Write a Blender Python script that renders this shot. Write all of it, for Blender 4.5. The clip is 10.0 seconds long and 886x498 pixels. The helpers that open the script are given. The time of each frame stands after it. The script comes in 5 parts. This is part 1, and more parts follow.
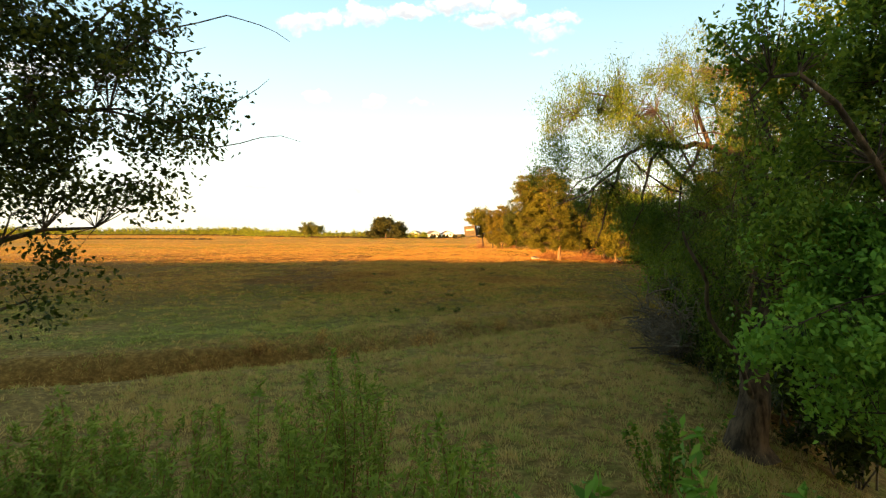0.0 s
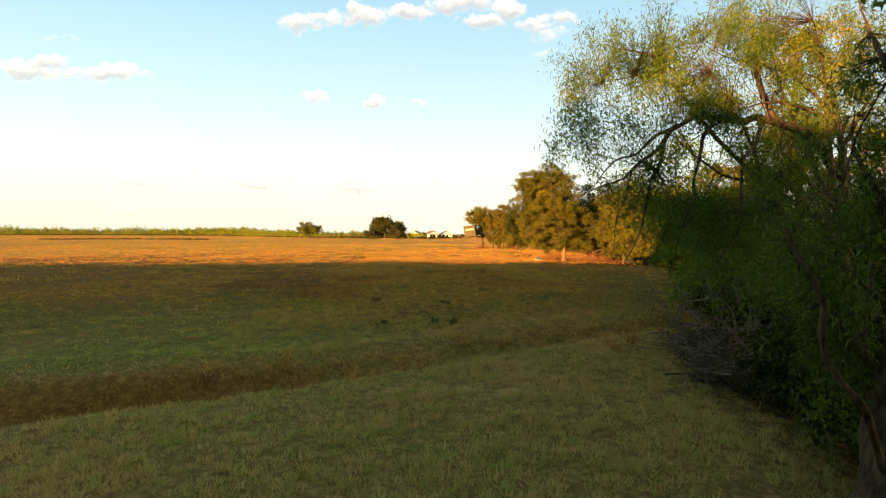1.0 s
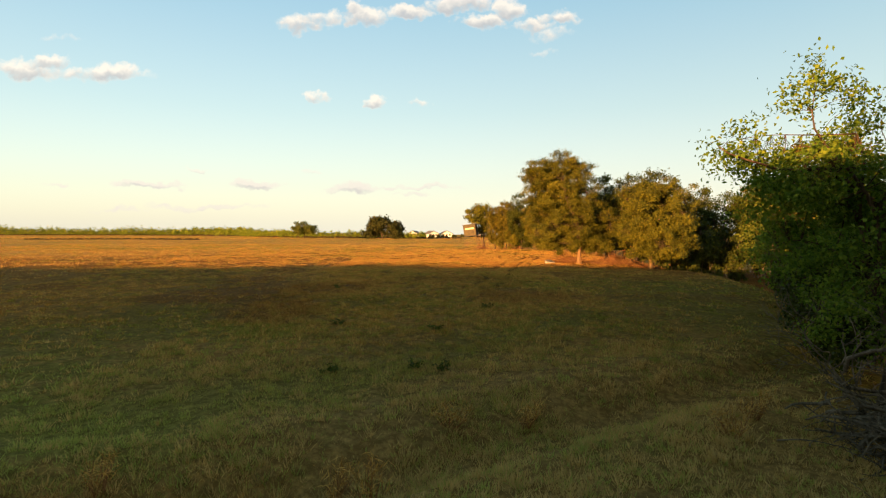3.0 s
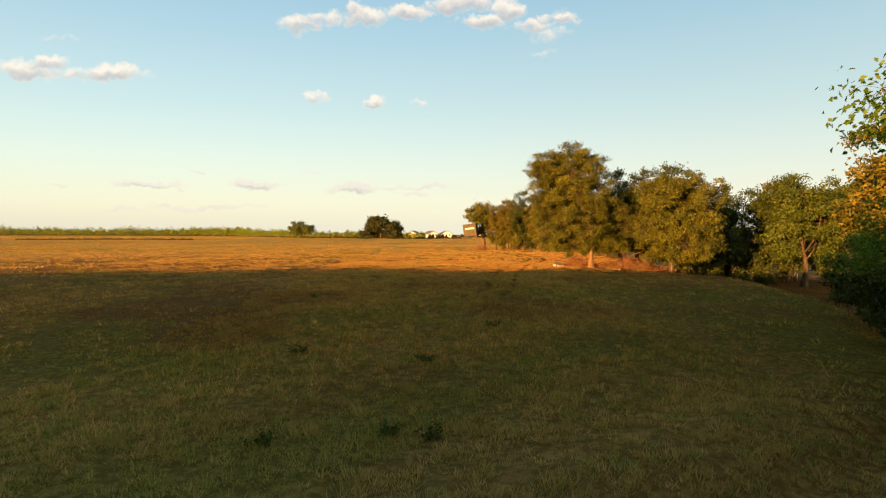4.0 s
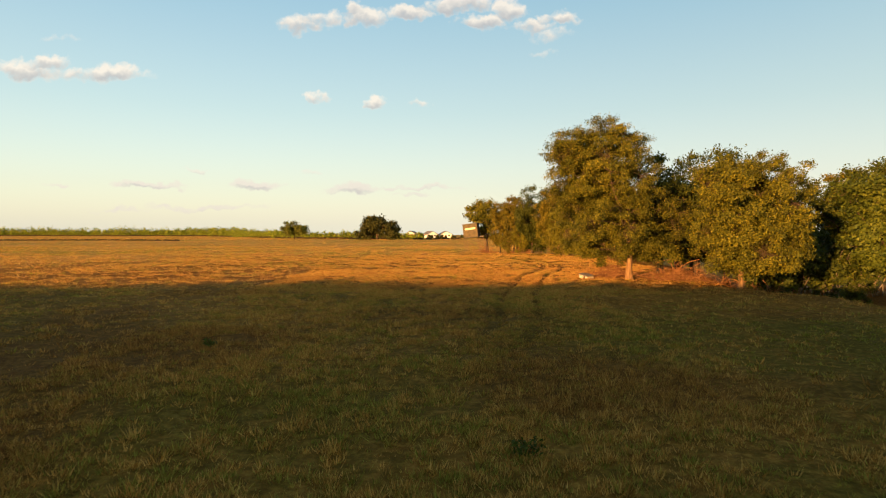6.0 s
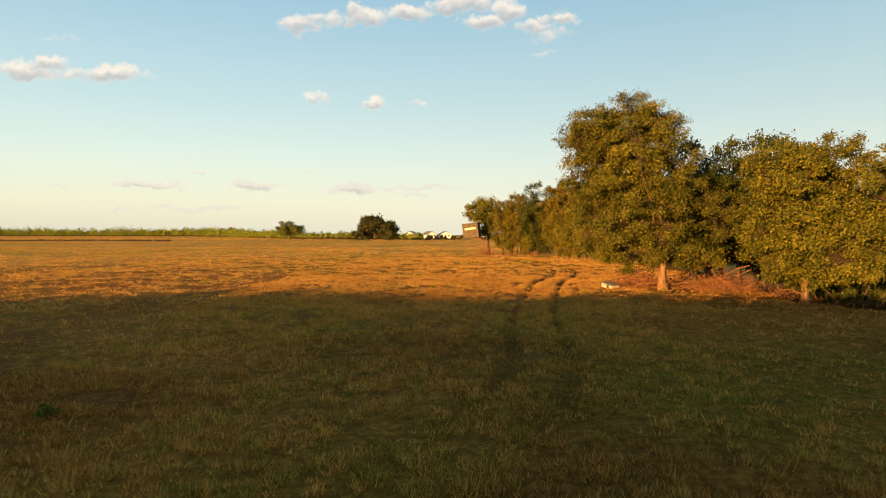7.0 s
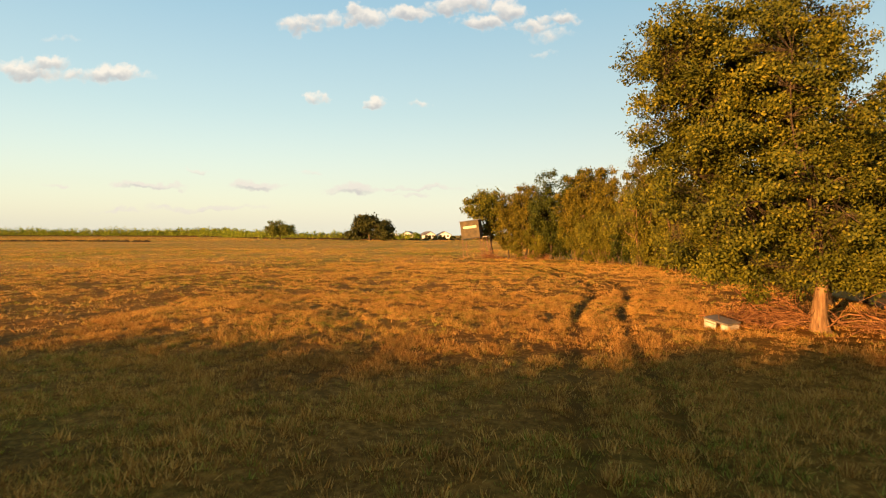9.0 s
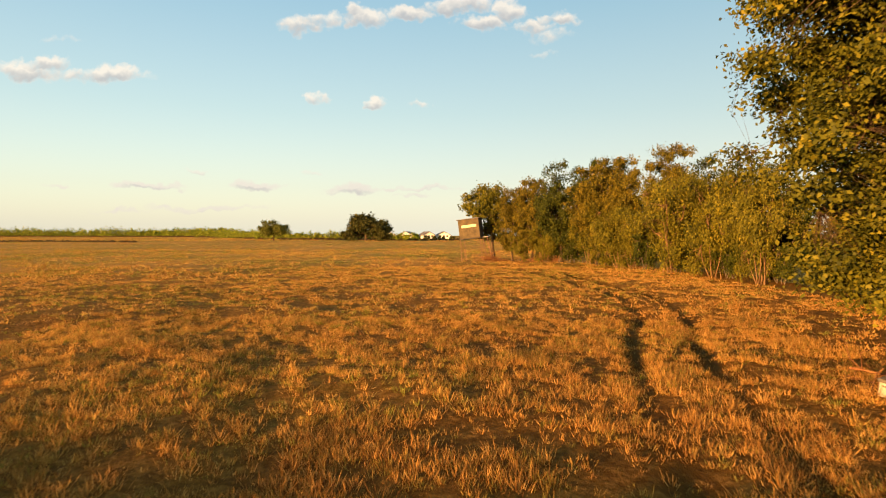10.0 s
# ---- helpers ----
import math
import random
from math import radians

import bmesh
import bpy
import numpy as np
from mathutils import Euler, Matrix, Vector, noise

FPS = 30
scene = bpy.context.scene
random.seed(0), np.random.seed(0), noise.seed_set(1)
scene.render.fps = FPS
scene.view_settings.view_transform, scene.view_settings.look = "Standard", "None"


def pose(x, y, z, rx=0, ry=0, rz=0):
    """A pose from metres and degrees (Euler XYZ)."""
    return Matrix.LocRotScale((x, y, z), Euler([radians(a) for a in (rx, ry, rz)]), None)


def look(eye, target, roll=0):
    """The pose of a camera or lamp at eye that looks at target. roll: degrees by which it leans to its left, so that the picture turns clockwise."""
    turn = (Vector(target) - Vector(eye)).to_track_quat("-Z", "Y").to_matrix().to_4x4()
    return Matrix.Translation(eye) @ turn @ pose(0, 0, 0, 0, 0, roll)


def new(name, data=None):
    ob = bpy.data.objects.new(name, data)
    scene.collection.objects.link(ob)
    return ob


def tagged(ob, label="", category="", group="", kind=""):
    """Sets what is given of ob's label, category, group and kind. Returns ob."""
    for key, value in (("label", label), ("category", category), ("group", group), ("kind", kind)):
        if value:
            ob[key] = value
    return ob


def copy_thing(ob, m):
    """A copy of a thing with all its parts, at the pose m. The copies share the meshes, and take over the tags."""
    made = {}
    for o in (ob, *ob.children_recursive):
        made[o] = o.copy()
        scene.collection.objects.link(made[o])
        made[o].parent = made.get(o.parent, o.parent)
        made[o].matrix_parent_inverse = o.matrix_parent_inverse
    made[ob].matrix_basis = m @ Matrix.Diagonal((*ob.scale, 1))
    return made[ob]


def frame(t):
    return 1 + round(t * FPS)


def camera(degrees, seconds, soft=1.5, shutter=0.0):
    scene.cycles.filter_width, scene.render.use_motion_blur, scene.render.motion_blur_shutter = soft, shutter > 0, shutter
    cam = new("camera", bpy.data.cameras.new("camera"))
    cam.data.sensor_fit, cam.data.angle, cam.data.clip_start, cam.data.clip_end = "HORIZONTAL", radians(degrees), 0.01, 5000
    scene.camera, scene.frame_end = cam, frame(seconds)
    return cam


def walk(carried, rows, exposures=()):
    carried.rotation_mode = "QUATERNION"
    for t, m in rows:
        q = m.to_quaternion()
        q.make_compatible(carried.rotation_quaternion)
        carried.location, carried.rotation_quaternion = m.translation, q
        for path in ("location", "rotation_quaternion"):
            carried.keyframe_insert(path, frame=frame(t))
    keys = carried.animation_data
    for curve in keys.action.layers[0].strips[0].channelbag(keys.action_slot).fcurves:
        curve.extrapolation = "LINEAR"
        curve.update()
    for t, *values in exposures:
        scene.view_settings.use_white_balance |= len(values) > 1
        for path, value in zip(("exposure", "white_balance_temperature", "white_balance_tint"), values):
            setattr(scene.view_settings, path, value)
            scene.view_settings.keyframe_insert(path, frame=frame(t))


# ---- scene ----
# The drone's way: seconds, x, y, z, degrees up, turn, lean.
cam = camera(73.7, 10.0, soft=1.15, shutter=0.12)
PATH = [
    (0.0, 1.059, 0.520, 2.732, -1.439, 0.016, 0.017),
    (0.5, 1.173, 2.236, 2.735, -1.435, 0.016, 0.017),
    (1.0, 1.279, 4.061, 2.707, -1.431, 0.016, 0.017),
    (1.5, 1.380, 5.994, 2.666, -1.426, 0.016, 0.017),
    (2.0, 1.476, 8.034, 2.624, -1.421, 0.016, 0.017),
    (2.5, 1.570, 10.182, 2.591, -1.416, 0.016, 0.017),
    (3.0, 1.662, 12.437, 2.570, -1.411, 0.016, 0.017),
    (3.5, 1.754, 14.798, 2.565, -1.405, 0.016, 0.017),
    (4.0, 1.848, 17.266, 2.573, -1.398, 0.016, 0.017),
    (4.5, 1.945, 19.839, 2.593, -1.391, 0.016, 0.017),
    (5.0, 2.046, 22.518, 2.619, -1.384, 0.016, 0.017),
    (5.5, 2.153, 25.301, 2.649, -1.377, 0.016, 0.017),
    (6.0, 2.268, 28.189, 2.676, -1.369, 0.016, 0.017),
    (6.5, 2.391, 31.182, 2.695, -1.361, 0.016, 0.017),
    (7.0, 2.525, 34.278, 2.704, -1.352, 0.016, 0.017),
    (7.5, 2.671, 37.477, 2.699, -1.343, 0.016, 0.017),
    (8.0, 2.830, 40.780, 2.682, -1.333, 0.016, 0.017),
    (8.5, 3.004, 44.185, 2.654, -1.324, 0.016, 0.017),
    (9.0, 3.194, 47.692, 2.622, -1.313, 0.016, 0.017),
    (9.5, 3.401, 51.301, 2.596, -1.303, 0.016, 0.017),
    (10.0, 3.628, 55.012, 2.591, -1.292, 0.016, 0.017),
]
walk(cam, [(t, pose(x, y, z, 90 + up, 0, turn) @ pose(0, 0, 0, 0, 0, lean)) for t, x, y, z, up, turn, lean in PATH],
     [(0.0, 2.3), (0.6, 2.14), (1.2, 2.0), (2.5, 1.8), (4.0, 1.67), (5.5, 1.62), (7.5, 1.6), (10.0, 1.62)])

# ---- world and sun ----
SUN_UP, SUN_SIDE = 5.2, 38.0        # degrees above the horizon; degrees left of straight behind
SKY_STRENGTH = 0.135
SUN_STRENGTH = 5.0


def node(tree, kind, **values):
    n = tree.nodes.new(kind)
    for key, value in values.items():
        if key in n.inputs:
            n.inputs[key].default_value = value
    return n


def math_node(tree, op, a, b=None, c=None, clamp=False):
    n = tree.nodes.new("ShaderNodeMath")
    n.operation, n.use_clamp = op, clamp
    for i, v in enumerate((a, b, c)):
        if v is None:
            continue
        if isinstance(v, (int, float)):
            n.inputs[i].default_value = v
        else:
            tree.links.new(v, n.inputs[i])
    return n.outputs[0]


def mix_node(tree, fac, a, b, blend="MIX"):
    n = tree.nodes.new("ShaderNodeMix")
    n.data_type, n.blend_type, n.clamp_factor = "RGBA", blend, True
    for i, v in ((0, fac), (6, a), (7, b)):
        if isinstance(v, (int, float)):
            n.inputs[i].default_value = v
        elif isinstance(v, tuple):
            n.inputs[i].default_value = (*v, 1)
        else:
            tree.links.new(v, n.inputs[i])
    return n.outputs[2]


def ramp_node(tree, fac, *stops):
    n = tree.nodes.new("ShaderNodeValToRGB")
    tree.links.new(fac, n.inputs[0])
    e = n.color_ramp.elements
    while len(e) < len(stops):
        e.new(0.5)
    for el, (p, c) in zip(e, stops):
        el.position, el.color = p, (*c, 1)
    return n.outputs[0]


def noise_node(tree, vector, scale, detail=3.0, rough=0.55):
    n = node(tree, "ShaderNodeTexNoise", Scale=scale, Detail=detail, Roughness=rough)
    if vector is not None:
        tree.links.new(vector, n.inputs["Vector"])
    return n.outputs["Fac"]


# Small evening clouds: way to the side, height (both per metre ahead), half width, half height, density.
CLOUDS = [
    (-0.235, 0.353, 0.045, 0.014, 0.9), (-0.200, 0.362, 0.030, 0.012, 0.7), (-0.130, 0.366, 0.042, 0.016, 1.0),
    (-0.155, 0.377, 0.020, 0.012, 0.8), (-0.055, 0.370, 0.040, 0.013, 1.0), (0.010, 0.384, 0.045, 0.014, 1.0),
    (0.045, 0.388, 0.040, 0.013, 0.9), (0.070, 0.357, 0.045, 0.013, 1.0), (0.110, 0.376, 0.030, 0.017, 1.0),
    (0.150, 0.350, 0.032, 0.011, 0.8), (0.195, 0.362, 0.035, 0.011, 0.9), (0.178, 0.336, 0.042, 0.011, 0.5),
    (-0.700, 0.278, 0.060, 0.017, 1.0), (-0.660, 0.290, 0.040, 0.012, 0.9), (-0.560, 0.272, 0.060, 0.014, 1.0),
    (-0.615, 0.268, 0.070, 0.010, 0.7), (-0.213, 0.230, 0.022, 0.011, 0.8), (-0.117, 0.221, 0.026, 0.009, 0.9),
    (-0.040, 0.221, 0.015, 0.006, 0.5), (-0.500, 0.084, 0.065, 0.007, 0.85), (-0.320, 0.083, 0.045, 0.008, 0.9),
    (-0.150, 0.080, 0.050, 0.010, 0.9), (-0.420, 0.110, 0.022, 0.005, 0.6), (-0.040, 0.080, 0.085, 0.004, 0.6), (-0.050, 0.068, 0.025, 0.005, 0.6),
    (-0.400, 0.046, 0.110, 0.006, 0.6), (-0.540, 0.041, 0.060, 0.004, 0.5), (-0.650, 0.084, 0.025, 0.004, 0.5), (-0.225, 0.107, 0.020, 0.004, 0.5), (0.170, 0.306, 0.025, 0.006, 0.4), (-0.640, 0.330, 0.040, 0.006, 0.3),
]

world = bpy.data.worlds.new("evening_sky")
scene.world = world
world.use_nodes = True
wt = world.node_tree
wt.nodes.clear()
sky = wt.nodes.new("ShaderNodeTexSky")
sky.sky_type, sky.sun_disc = "NISHITA", False
sky.sun_elevation, sky.sun_rotation = radians(SUN_UP), radians(180 - SUN_SIDE)
sky.altitude, sky.air_density, sky.dust_density, sky.ozone_density = 50, 1.0, 2.0, 1.0
coord = wt.nodes.new("ShaderNodeTexCoord")
split = wt.nodes.new("ShaderNodeSeparateXYZ")
wt.links.new(coord.outputs["Generated"], split.inputs[0])
ahead = math_node(wt, "MAXIMUM", split.outputs[1], 0.02)
u = math_node(wt, "DIVIDE", split.outputs[0], ahead)
v = math_node(wt, "DIVIDE", split.outputs[2], ahead)
flat = wt.nodes.new("ShaderNodeCombineXYZ")
wt.links.new(u, flat.inputs[0])
wt.links.new(v, flat.inputs[1])
def ragged(size, detail):
    n = node(wt, "ShaderNodeTexNoise", Scale=size, Detail=detail, Roughness=0.6)
    wt.links.new(flat.outputs[0], n.inputs["Vector"])
    return n


puff, swirl = ragged(46, 5), ragged(26, 3)
parts_ = wt.nodes.new("ShaderNodeSeparateColor")
wt.links.new(swirl.outputs["Color"], parts_.inputs[0])
cu_ = math_node(wt, "MULTIPLY_ADD", math_node(wt, "SUBTRACT", parts_.outputs[0], 0.5), 0.075, u)
cv_ = math_node(wt, "MULTIPLY_ADD", math_node(wt, "SUBTRACT", parts_.outputs[1], 0.5), 0.04, v)
cover = belly = None
for cu, cv, hw, hh, dense in CLOUDS:
    du = math_node(wt, "DIVIDE", math_node(wt, "SUBTRACT", cu_, cu), hw * 1.25)
    dv = math_node(wt, "DIVIDE", math_node(wt, "SUBTRACT", cv_, cv), hh * 1.3)
    away = math_node(wt, "MULTIPLY_ADD", dv, dv, math_node(wt, "MULTIPLY", du, du))
    near = math_node(wt, "MULTIPLY", math_node(wt, "SUBTRACT", 1.0, away, clamp=True), dense)
    under_ = math_node(wt, "MULTIPLY", near, math_node(wt, "MULTIPLY_ADD", dv, -1.2, 0.3, clamp=True))
    cover = near if cover is None else math_node(wt, "MAXIMUM", cover, near)
    belly = under_ if belly is None else math_node(wt, "MAXIMUM", belly, under_)
body_of_cloud = math_node(wt, "MULTIPLY_ADD", math_node(wt, "SUBTRACT", puff.outputs["Fac"], 0.55), 2.4, math_node(wt, "MULTIPLY", cover, 1.5))
body_of_cloud = math_node(wt, "MULTIPLY", math_node(wt, "ADD", body_of_cloud, -0.05, clamp=True), math_node(wt, "MULTIPLY", cover, 2.2, clamp=True))
body_of_cloud = math_node(wt, "MULTIPLY", body_of_cloud, math_node(wt, "GREATER_THAN", split.outputs[1], 0.05))
# evening haze: brightest along the whole horizon, thinning upwards
haze = ramp_node(wt, split.outputs[2], (0.0, (0.90, 0.88, 0.73)), (0.08, (0.67, 0.69, 0.62)), (0.2, (0.46, 0.575, 0.57)), (0.37, (0.265, 0.45, 0.55)), (1.0, (0.11, 0.195, 0.25)))
sunward = ramp_node(wt, math_node(wt, "MULTIPLY_ADD", split.outputs[1], -0.5, 0.5), (0.5, (1.0, 1.0, 1.0)), (1.0, (1.3, 1.1, 0.8)))
haze = mix_node(wt, 1.0, haze, sunward, "MULTIPLY")
sideways = math_node(wt, "MULTIPLY_ADD", split.outputs[0], 0.16, 1.0)
haze = mix_node(wt, 1.0, haze, sideways, "MULTIPLY")
clear = mix_node(wt, 1.0, mix_node(wt, 1.0, sky.outputs[0], (0.27, 0.28, 0.29), "MULTIPLY"), mix_node(wt, 1.0, haze, (2.12, 2.1, 2.08), "MULTIPLY"), "ADD")
# lit cream tops, greyer bellies, and dull lavender streaks low over the horizon
low_down = math_node(wt, "MULTIPLY", math_node(wt, "MULTIPLY_ADD", v, -10.0, 1.7, clamp=True), 0.45)
grey_share = math_node(wt, "MAXIMUM", math_node(wt, "MULTIPLY", belly, 1.5, clamp=True), low_down)
cloud_tone = mix_node(wt, grey_share, (2.6, 2.28, 1.9), (1.4, 1.32, 1.28))
with_clouds = mix_node(wt, math_node(wt, "MULTIPLY", body_of_cloud, 0.8), clear, cloud_tone)
back = node(wt, "ShaderNodeBackground", Strength=SKY_STRENGTH)
wt.links.new(with_clouds, back.inputs["Color"])
wt.links.new(back.outputs[0], wt.nodes.new("ShaderNodeOutputWorld").inputs[0])

sun = new("sun", bpy.data.lights.new("sun", "SUN"))
sun.data.energy, sun.data.angle, sun.data.color = SUN_STRENGTH, radians(0.3), (1.0, 0.515, 0.175)
to_sun = Vector((-math.sin(radians(SUN_SIDE)) * math.cos(radians(SUN_UP)), -math.cos(radians(SUN_SIDE)) * math.cos(radians(SUN_UP)), math.sin(radians(SUN_UP))))
sun.matrix_world = look(to_sun * 100, (0, 0, 0))


# ---- materials ----
def material(name):
    m = bpy.data.materials.new(name)
    m.use_nodes = True
    m.node_tree.nodes.clear()
    return m, m.node_tree


def finish(tree, shader):
    tree.links.new(shader, tree.nodes.new("ShaderNodeOutputMaterial").inputs[0])


def leafy(name, dark, mid, light, through_light=0.25, rough=0.6, patch=0.6):
    """Leaves: a colour for each leaf, patches of tone over the crown, and light that shines through."""
    m, t = material(name)
    geo = t.nodes.new("ShaderNodeNewGeometry")
    tc = t.nodes.new("ShaderNodeTexCoord")
    clump = math_node(t, "SUBTRACT", noise_node(t, tc.outputs["Object"], patch * 3.5, 2), 0.5)
    tone = math_node(t, "MULTIPLY_ADD", math_node(t, "SUBTRACT", noise_node(t, tc.outputs["Object"], patch), 0.5), 0.9, math_node(t, "MULTIPLY_ADD", clump, 0.7, math_node(t, "MULTIPLY_ADD", geo.outputs["Random Per Island"], 0.62, 0.13)))
    col = ramp_node(t, tone, (0.05, dark), (0.5, mid), (0.95, light))
    p = node(t, "ShaderNodeBsdfPrincipled", Roughness=rough)
    p.inputs["Specular IOR Level"].default_value = 0.12
    t.links.new(col, p.inputs["Base Color"])
    tr = t.nodes.new("ShaderNodeBsdfTranslucent")
    t.links.new(mix_node(t, 0.5, col, (0.9, 1.0, 0.25), "MULTIPLY"), tr.inputs["Color"])
    mx = node(t, "ShaderNodeMixShader", Fac=through_light)
    t.links.new(p.outputs[0], mx.inputs[1])
    t.links.new(tr.outputs[0], mx.inputs[2])
    finish(t, mx.outputs[0])
    return m


def barky(name, dark, light, scale=9.0):
    m, t = material(name)
    tc = t.nodes.new("ShaderNodeTexCoord")
    mp = node(t, "ShaderNodeMapping", Scale=(1.0, 1.0, 0.18))
    t.links.new(tc.outputs["Object"], mp.inputs["Vector"])
    rough = noise_node(t, mp.outputs[0], scale, 6, 0.65)
    wide = noise_node(t, tc.outputs["Object"], 1.3)
    col = mix_node(t, 0.35, ramp_node(t, rough, (0.41, dark), (0.62, light)), ramp_node(t, wide, (0.3, dark), (0.75, light)))
    p = node(t, "ShaderNodeBsdfPrincipled", Roughness=0.9)
    p.inputs["Specular IOR Level"].default_value = 0.08
    t.links.new(col, p.inputs["Base Color"])
    b = node(t, "ShaderNodeBump", Strength=1.0, Distance=0.05)
    t.links.new(rough, b.inputs["Height"])
    t.links.new(b.outputs[0], p.inputs["Normal"])
    finish(t, p.outputs[0])
    return m


def painted(name, colour, worn, rough=0.7, scale=6.0):
    m, t = material(name)
    tc = t.nodes.new("ShaderNodeTexCoord")
    n1 = noise_node(t, tc.outputs["Object"], scale, 5)
    n2 = noise_node(t, tc.outputs["Object"], scale * 7, 3)
    tone = math_node(t, "MULTIPLY_ADD", n2, 0.4, math_node(t, "MULTIPLY", n1, 0.6))
    p = node(t, "ShaderNodeBsdfPrincipled", Roughness=rough)
    t.links.new(ramp_node(t, tone, (0.38, colour), (0.68, worn)), p.inputs["Base Color"])
    b = node(t, "ShaderNodeBump", Strength=0.2, Distance=0.01)
    t.links.new(n2, b.inputs["Height"])
    t.links.new(b.outputs[0], p.inputs["Normal"])
    finish(t, p.outputs[0])
    return m


def sward(name, blade):
    """Pasture: dry straw, green and rusty growth mixed by the attributes green and rust."""
    m, t = material(name)
    tc = t.nodes.new("ShaderNodeTexCoord")
    green = node(t, "ShaderNodeAttribute")
    green.attribute_name = "green"
    rust_shade = node(t, "ShaderNodeAttribute")
    rust_shade.attribute_name = "rust_shade"
    fine = noise_node(t, tc.outputs["Object"], 2.3, 4, 0.6)
    wide = noise_node(t, tc.outputs["Object"], 0.12, 3)
    if blade:
        geo = t.nodes.new("ShaderNodeNewGeometry")
        chance = geo.outputs["Random Per Island"]
    else:
        chance = noise_node(t, tc.outputs["Object"], 14.0, 4, 0.7)
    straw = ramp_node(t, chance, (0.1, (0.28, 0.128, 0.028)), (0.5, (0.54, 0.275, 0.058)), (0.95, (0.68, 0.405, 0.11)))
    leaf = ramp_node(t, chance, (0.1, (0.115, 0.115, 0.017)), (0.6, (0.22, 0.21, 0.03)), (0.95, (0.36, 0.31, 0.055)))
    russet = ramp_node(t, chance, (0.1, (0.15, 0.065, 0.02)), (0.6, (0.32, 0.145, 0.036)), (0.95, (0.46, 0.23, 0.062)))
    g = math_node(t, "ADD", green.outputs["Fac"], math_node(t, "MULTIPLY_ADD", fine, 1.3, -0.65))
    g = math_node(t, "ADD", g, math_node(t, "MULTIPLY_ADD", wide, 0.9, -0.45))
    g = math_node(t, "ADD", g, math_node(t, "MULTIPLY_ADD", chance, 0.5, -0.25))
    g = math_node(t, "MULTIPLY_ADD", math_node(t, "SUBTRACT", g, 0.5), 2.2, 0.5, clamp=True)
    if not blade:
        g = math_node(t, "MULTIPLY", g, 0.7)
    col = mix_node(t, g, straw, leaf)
    r = math_node(t, "ADD", rust_shade.outputs["Fac"], math_node(t, "MULTIPLY_ADD", fine, 1.0, -0.55))
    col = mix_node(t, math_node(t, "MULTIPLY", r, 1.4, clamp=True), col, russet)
    # the near grass is lightened by colour to lift its dim shade
    pale = node(t, "ShaderNodeAttribute")
    pale.attribute_name = "pale"
    col = mix_node(t, math_node(t, "MULTIPLY", pale.outputs["Fac"], 0.75), col, ramp_node(t, g, (0.2, (0.60, 0.42, 0.15)), (0.8, (0.42, 0.44, 0.10))))
    if not blade:
        # dead thatch and bare soil, darkened for the shade between the tufts
        thatch = noise_node(t, tc.outputs["Object"], 5.5, 6, 0.75)
        earth_shade = node(t, "ShaderNodeAttribute")
        earth_shade.attribute_name = "earth_shade"
        cover_ = math_node(t, "MAXIMUM", math_node(t, "MULTIPLY_ADD", thatch, 4.0, -1.75, clamp=True), math_node(t, "SUBTRACT", 1.0, earth_shade.outputs["Fac"]))
        # wheel ruts go darker still, low-sun shadow put into their colour
        cover_ = math_node(t, "SUBTRACT", cover_, math_node(t, "SUBTRACT", earth_shade.outputs["Fac"], 1.0, clamp=True), clamp=True)
        col = mix_node(t, cover_, mix_node(t, 1.0, col, (0.27, 0.235, 0.195), "MULTIPLY"), mix_node(t, earth_shade.outputs["Fac"], col, mix_node(t, 1.0, col, (0.66, 0.615, 0.54), "MULTIPLY")))
    p = node(t, "ShaderNodeBsdfPrincipled", Roughness=0.85)
    p.inputs["Specular IOR Level"].default_value = 0.02
    t.links.new(col, p.inputs["Base Color"])
    if blade:
        tr = t.nodes.new("ShaderNodeBsdfTranslucent")
        t.links.new(col, tr.inputs["Color"])
        mx = node(t, "ShaderNodeMixShader", Fac=0.3)
        t.links.new(p.outputs[0], mx.inputs[1])
        t.links.new(tr.outputs[0], mx.inputs[2])
        finish(t, mx.outputs[0])
    else:
        b = node(t, "ShaderNodeBump", Strength=0.8, Distance=0.05)
        t.links.new(chance, b.inputs["Height"])
        t.links.new(b.outputs[0], p.inputs["Normal"])
        finish(t, p.outputs[0])
    return m


M_GROUND = sward("pasture_soil", False)
M_GRASS = sward("pasture_grass", True)
M_ELM = leafy("elm_leaves", (0.034, 0.037, 0.004), (0.098, 0.096, 0.008), (0.25, 0.20, 0.015), 0.14)
M_CREEKLEAF = leafy("creek_tree_leaves", (0.03, 0.042, 0.005), (0.07, 0.088, 0.01), (0.15, 0.155, 0.018), 0.2)
M_DARKLEAF = leafy("dark_oak_leaves", (0.018, 0.026, 0.004), (0.05, 0.06, 0.006), (0.12, 0.115, 0.011), 0.22)
M_GOLDLEAF = leafy("autumn_brush_leaves", (0.042, 0.038, 0.004), (0.118, 0.096, 0.008), (0.25, 0.172, 0.013), 0.15)
M_LACY = leafy("mesquite_leaves", (0.05, 0.05, 0.005), (0.135, 0.122, 0.009), (0.28, 0.215, 0.015), 0.15)
# yellow of the sunlit crown, put into the leaf colour
M_SUNYELLOW = leafy("sunlit_yellow_leaves", (0.10, 0.11, 0.008), (0.24, 0.235, 0.012), (0.42, 0.38, 0.025), 0.4)
M_DEEPGREEN = leafy("pecan_leaves", (0.055, 0.10, 0.009), (0.14, 0.21, 0.02), (0.29, 0.33, 0.034), 0.42)
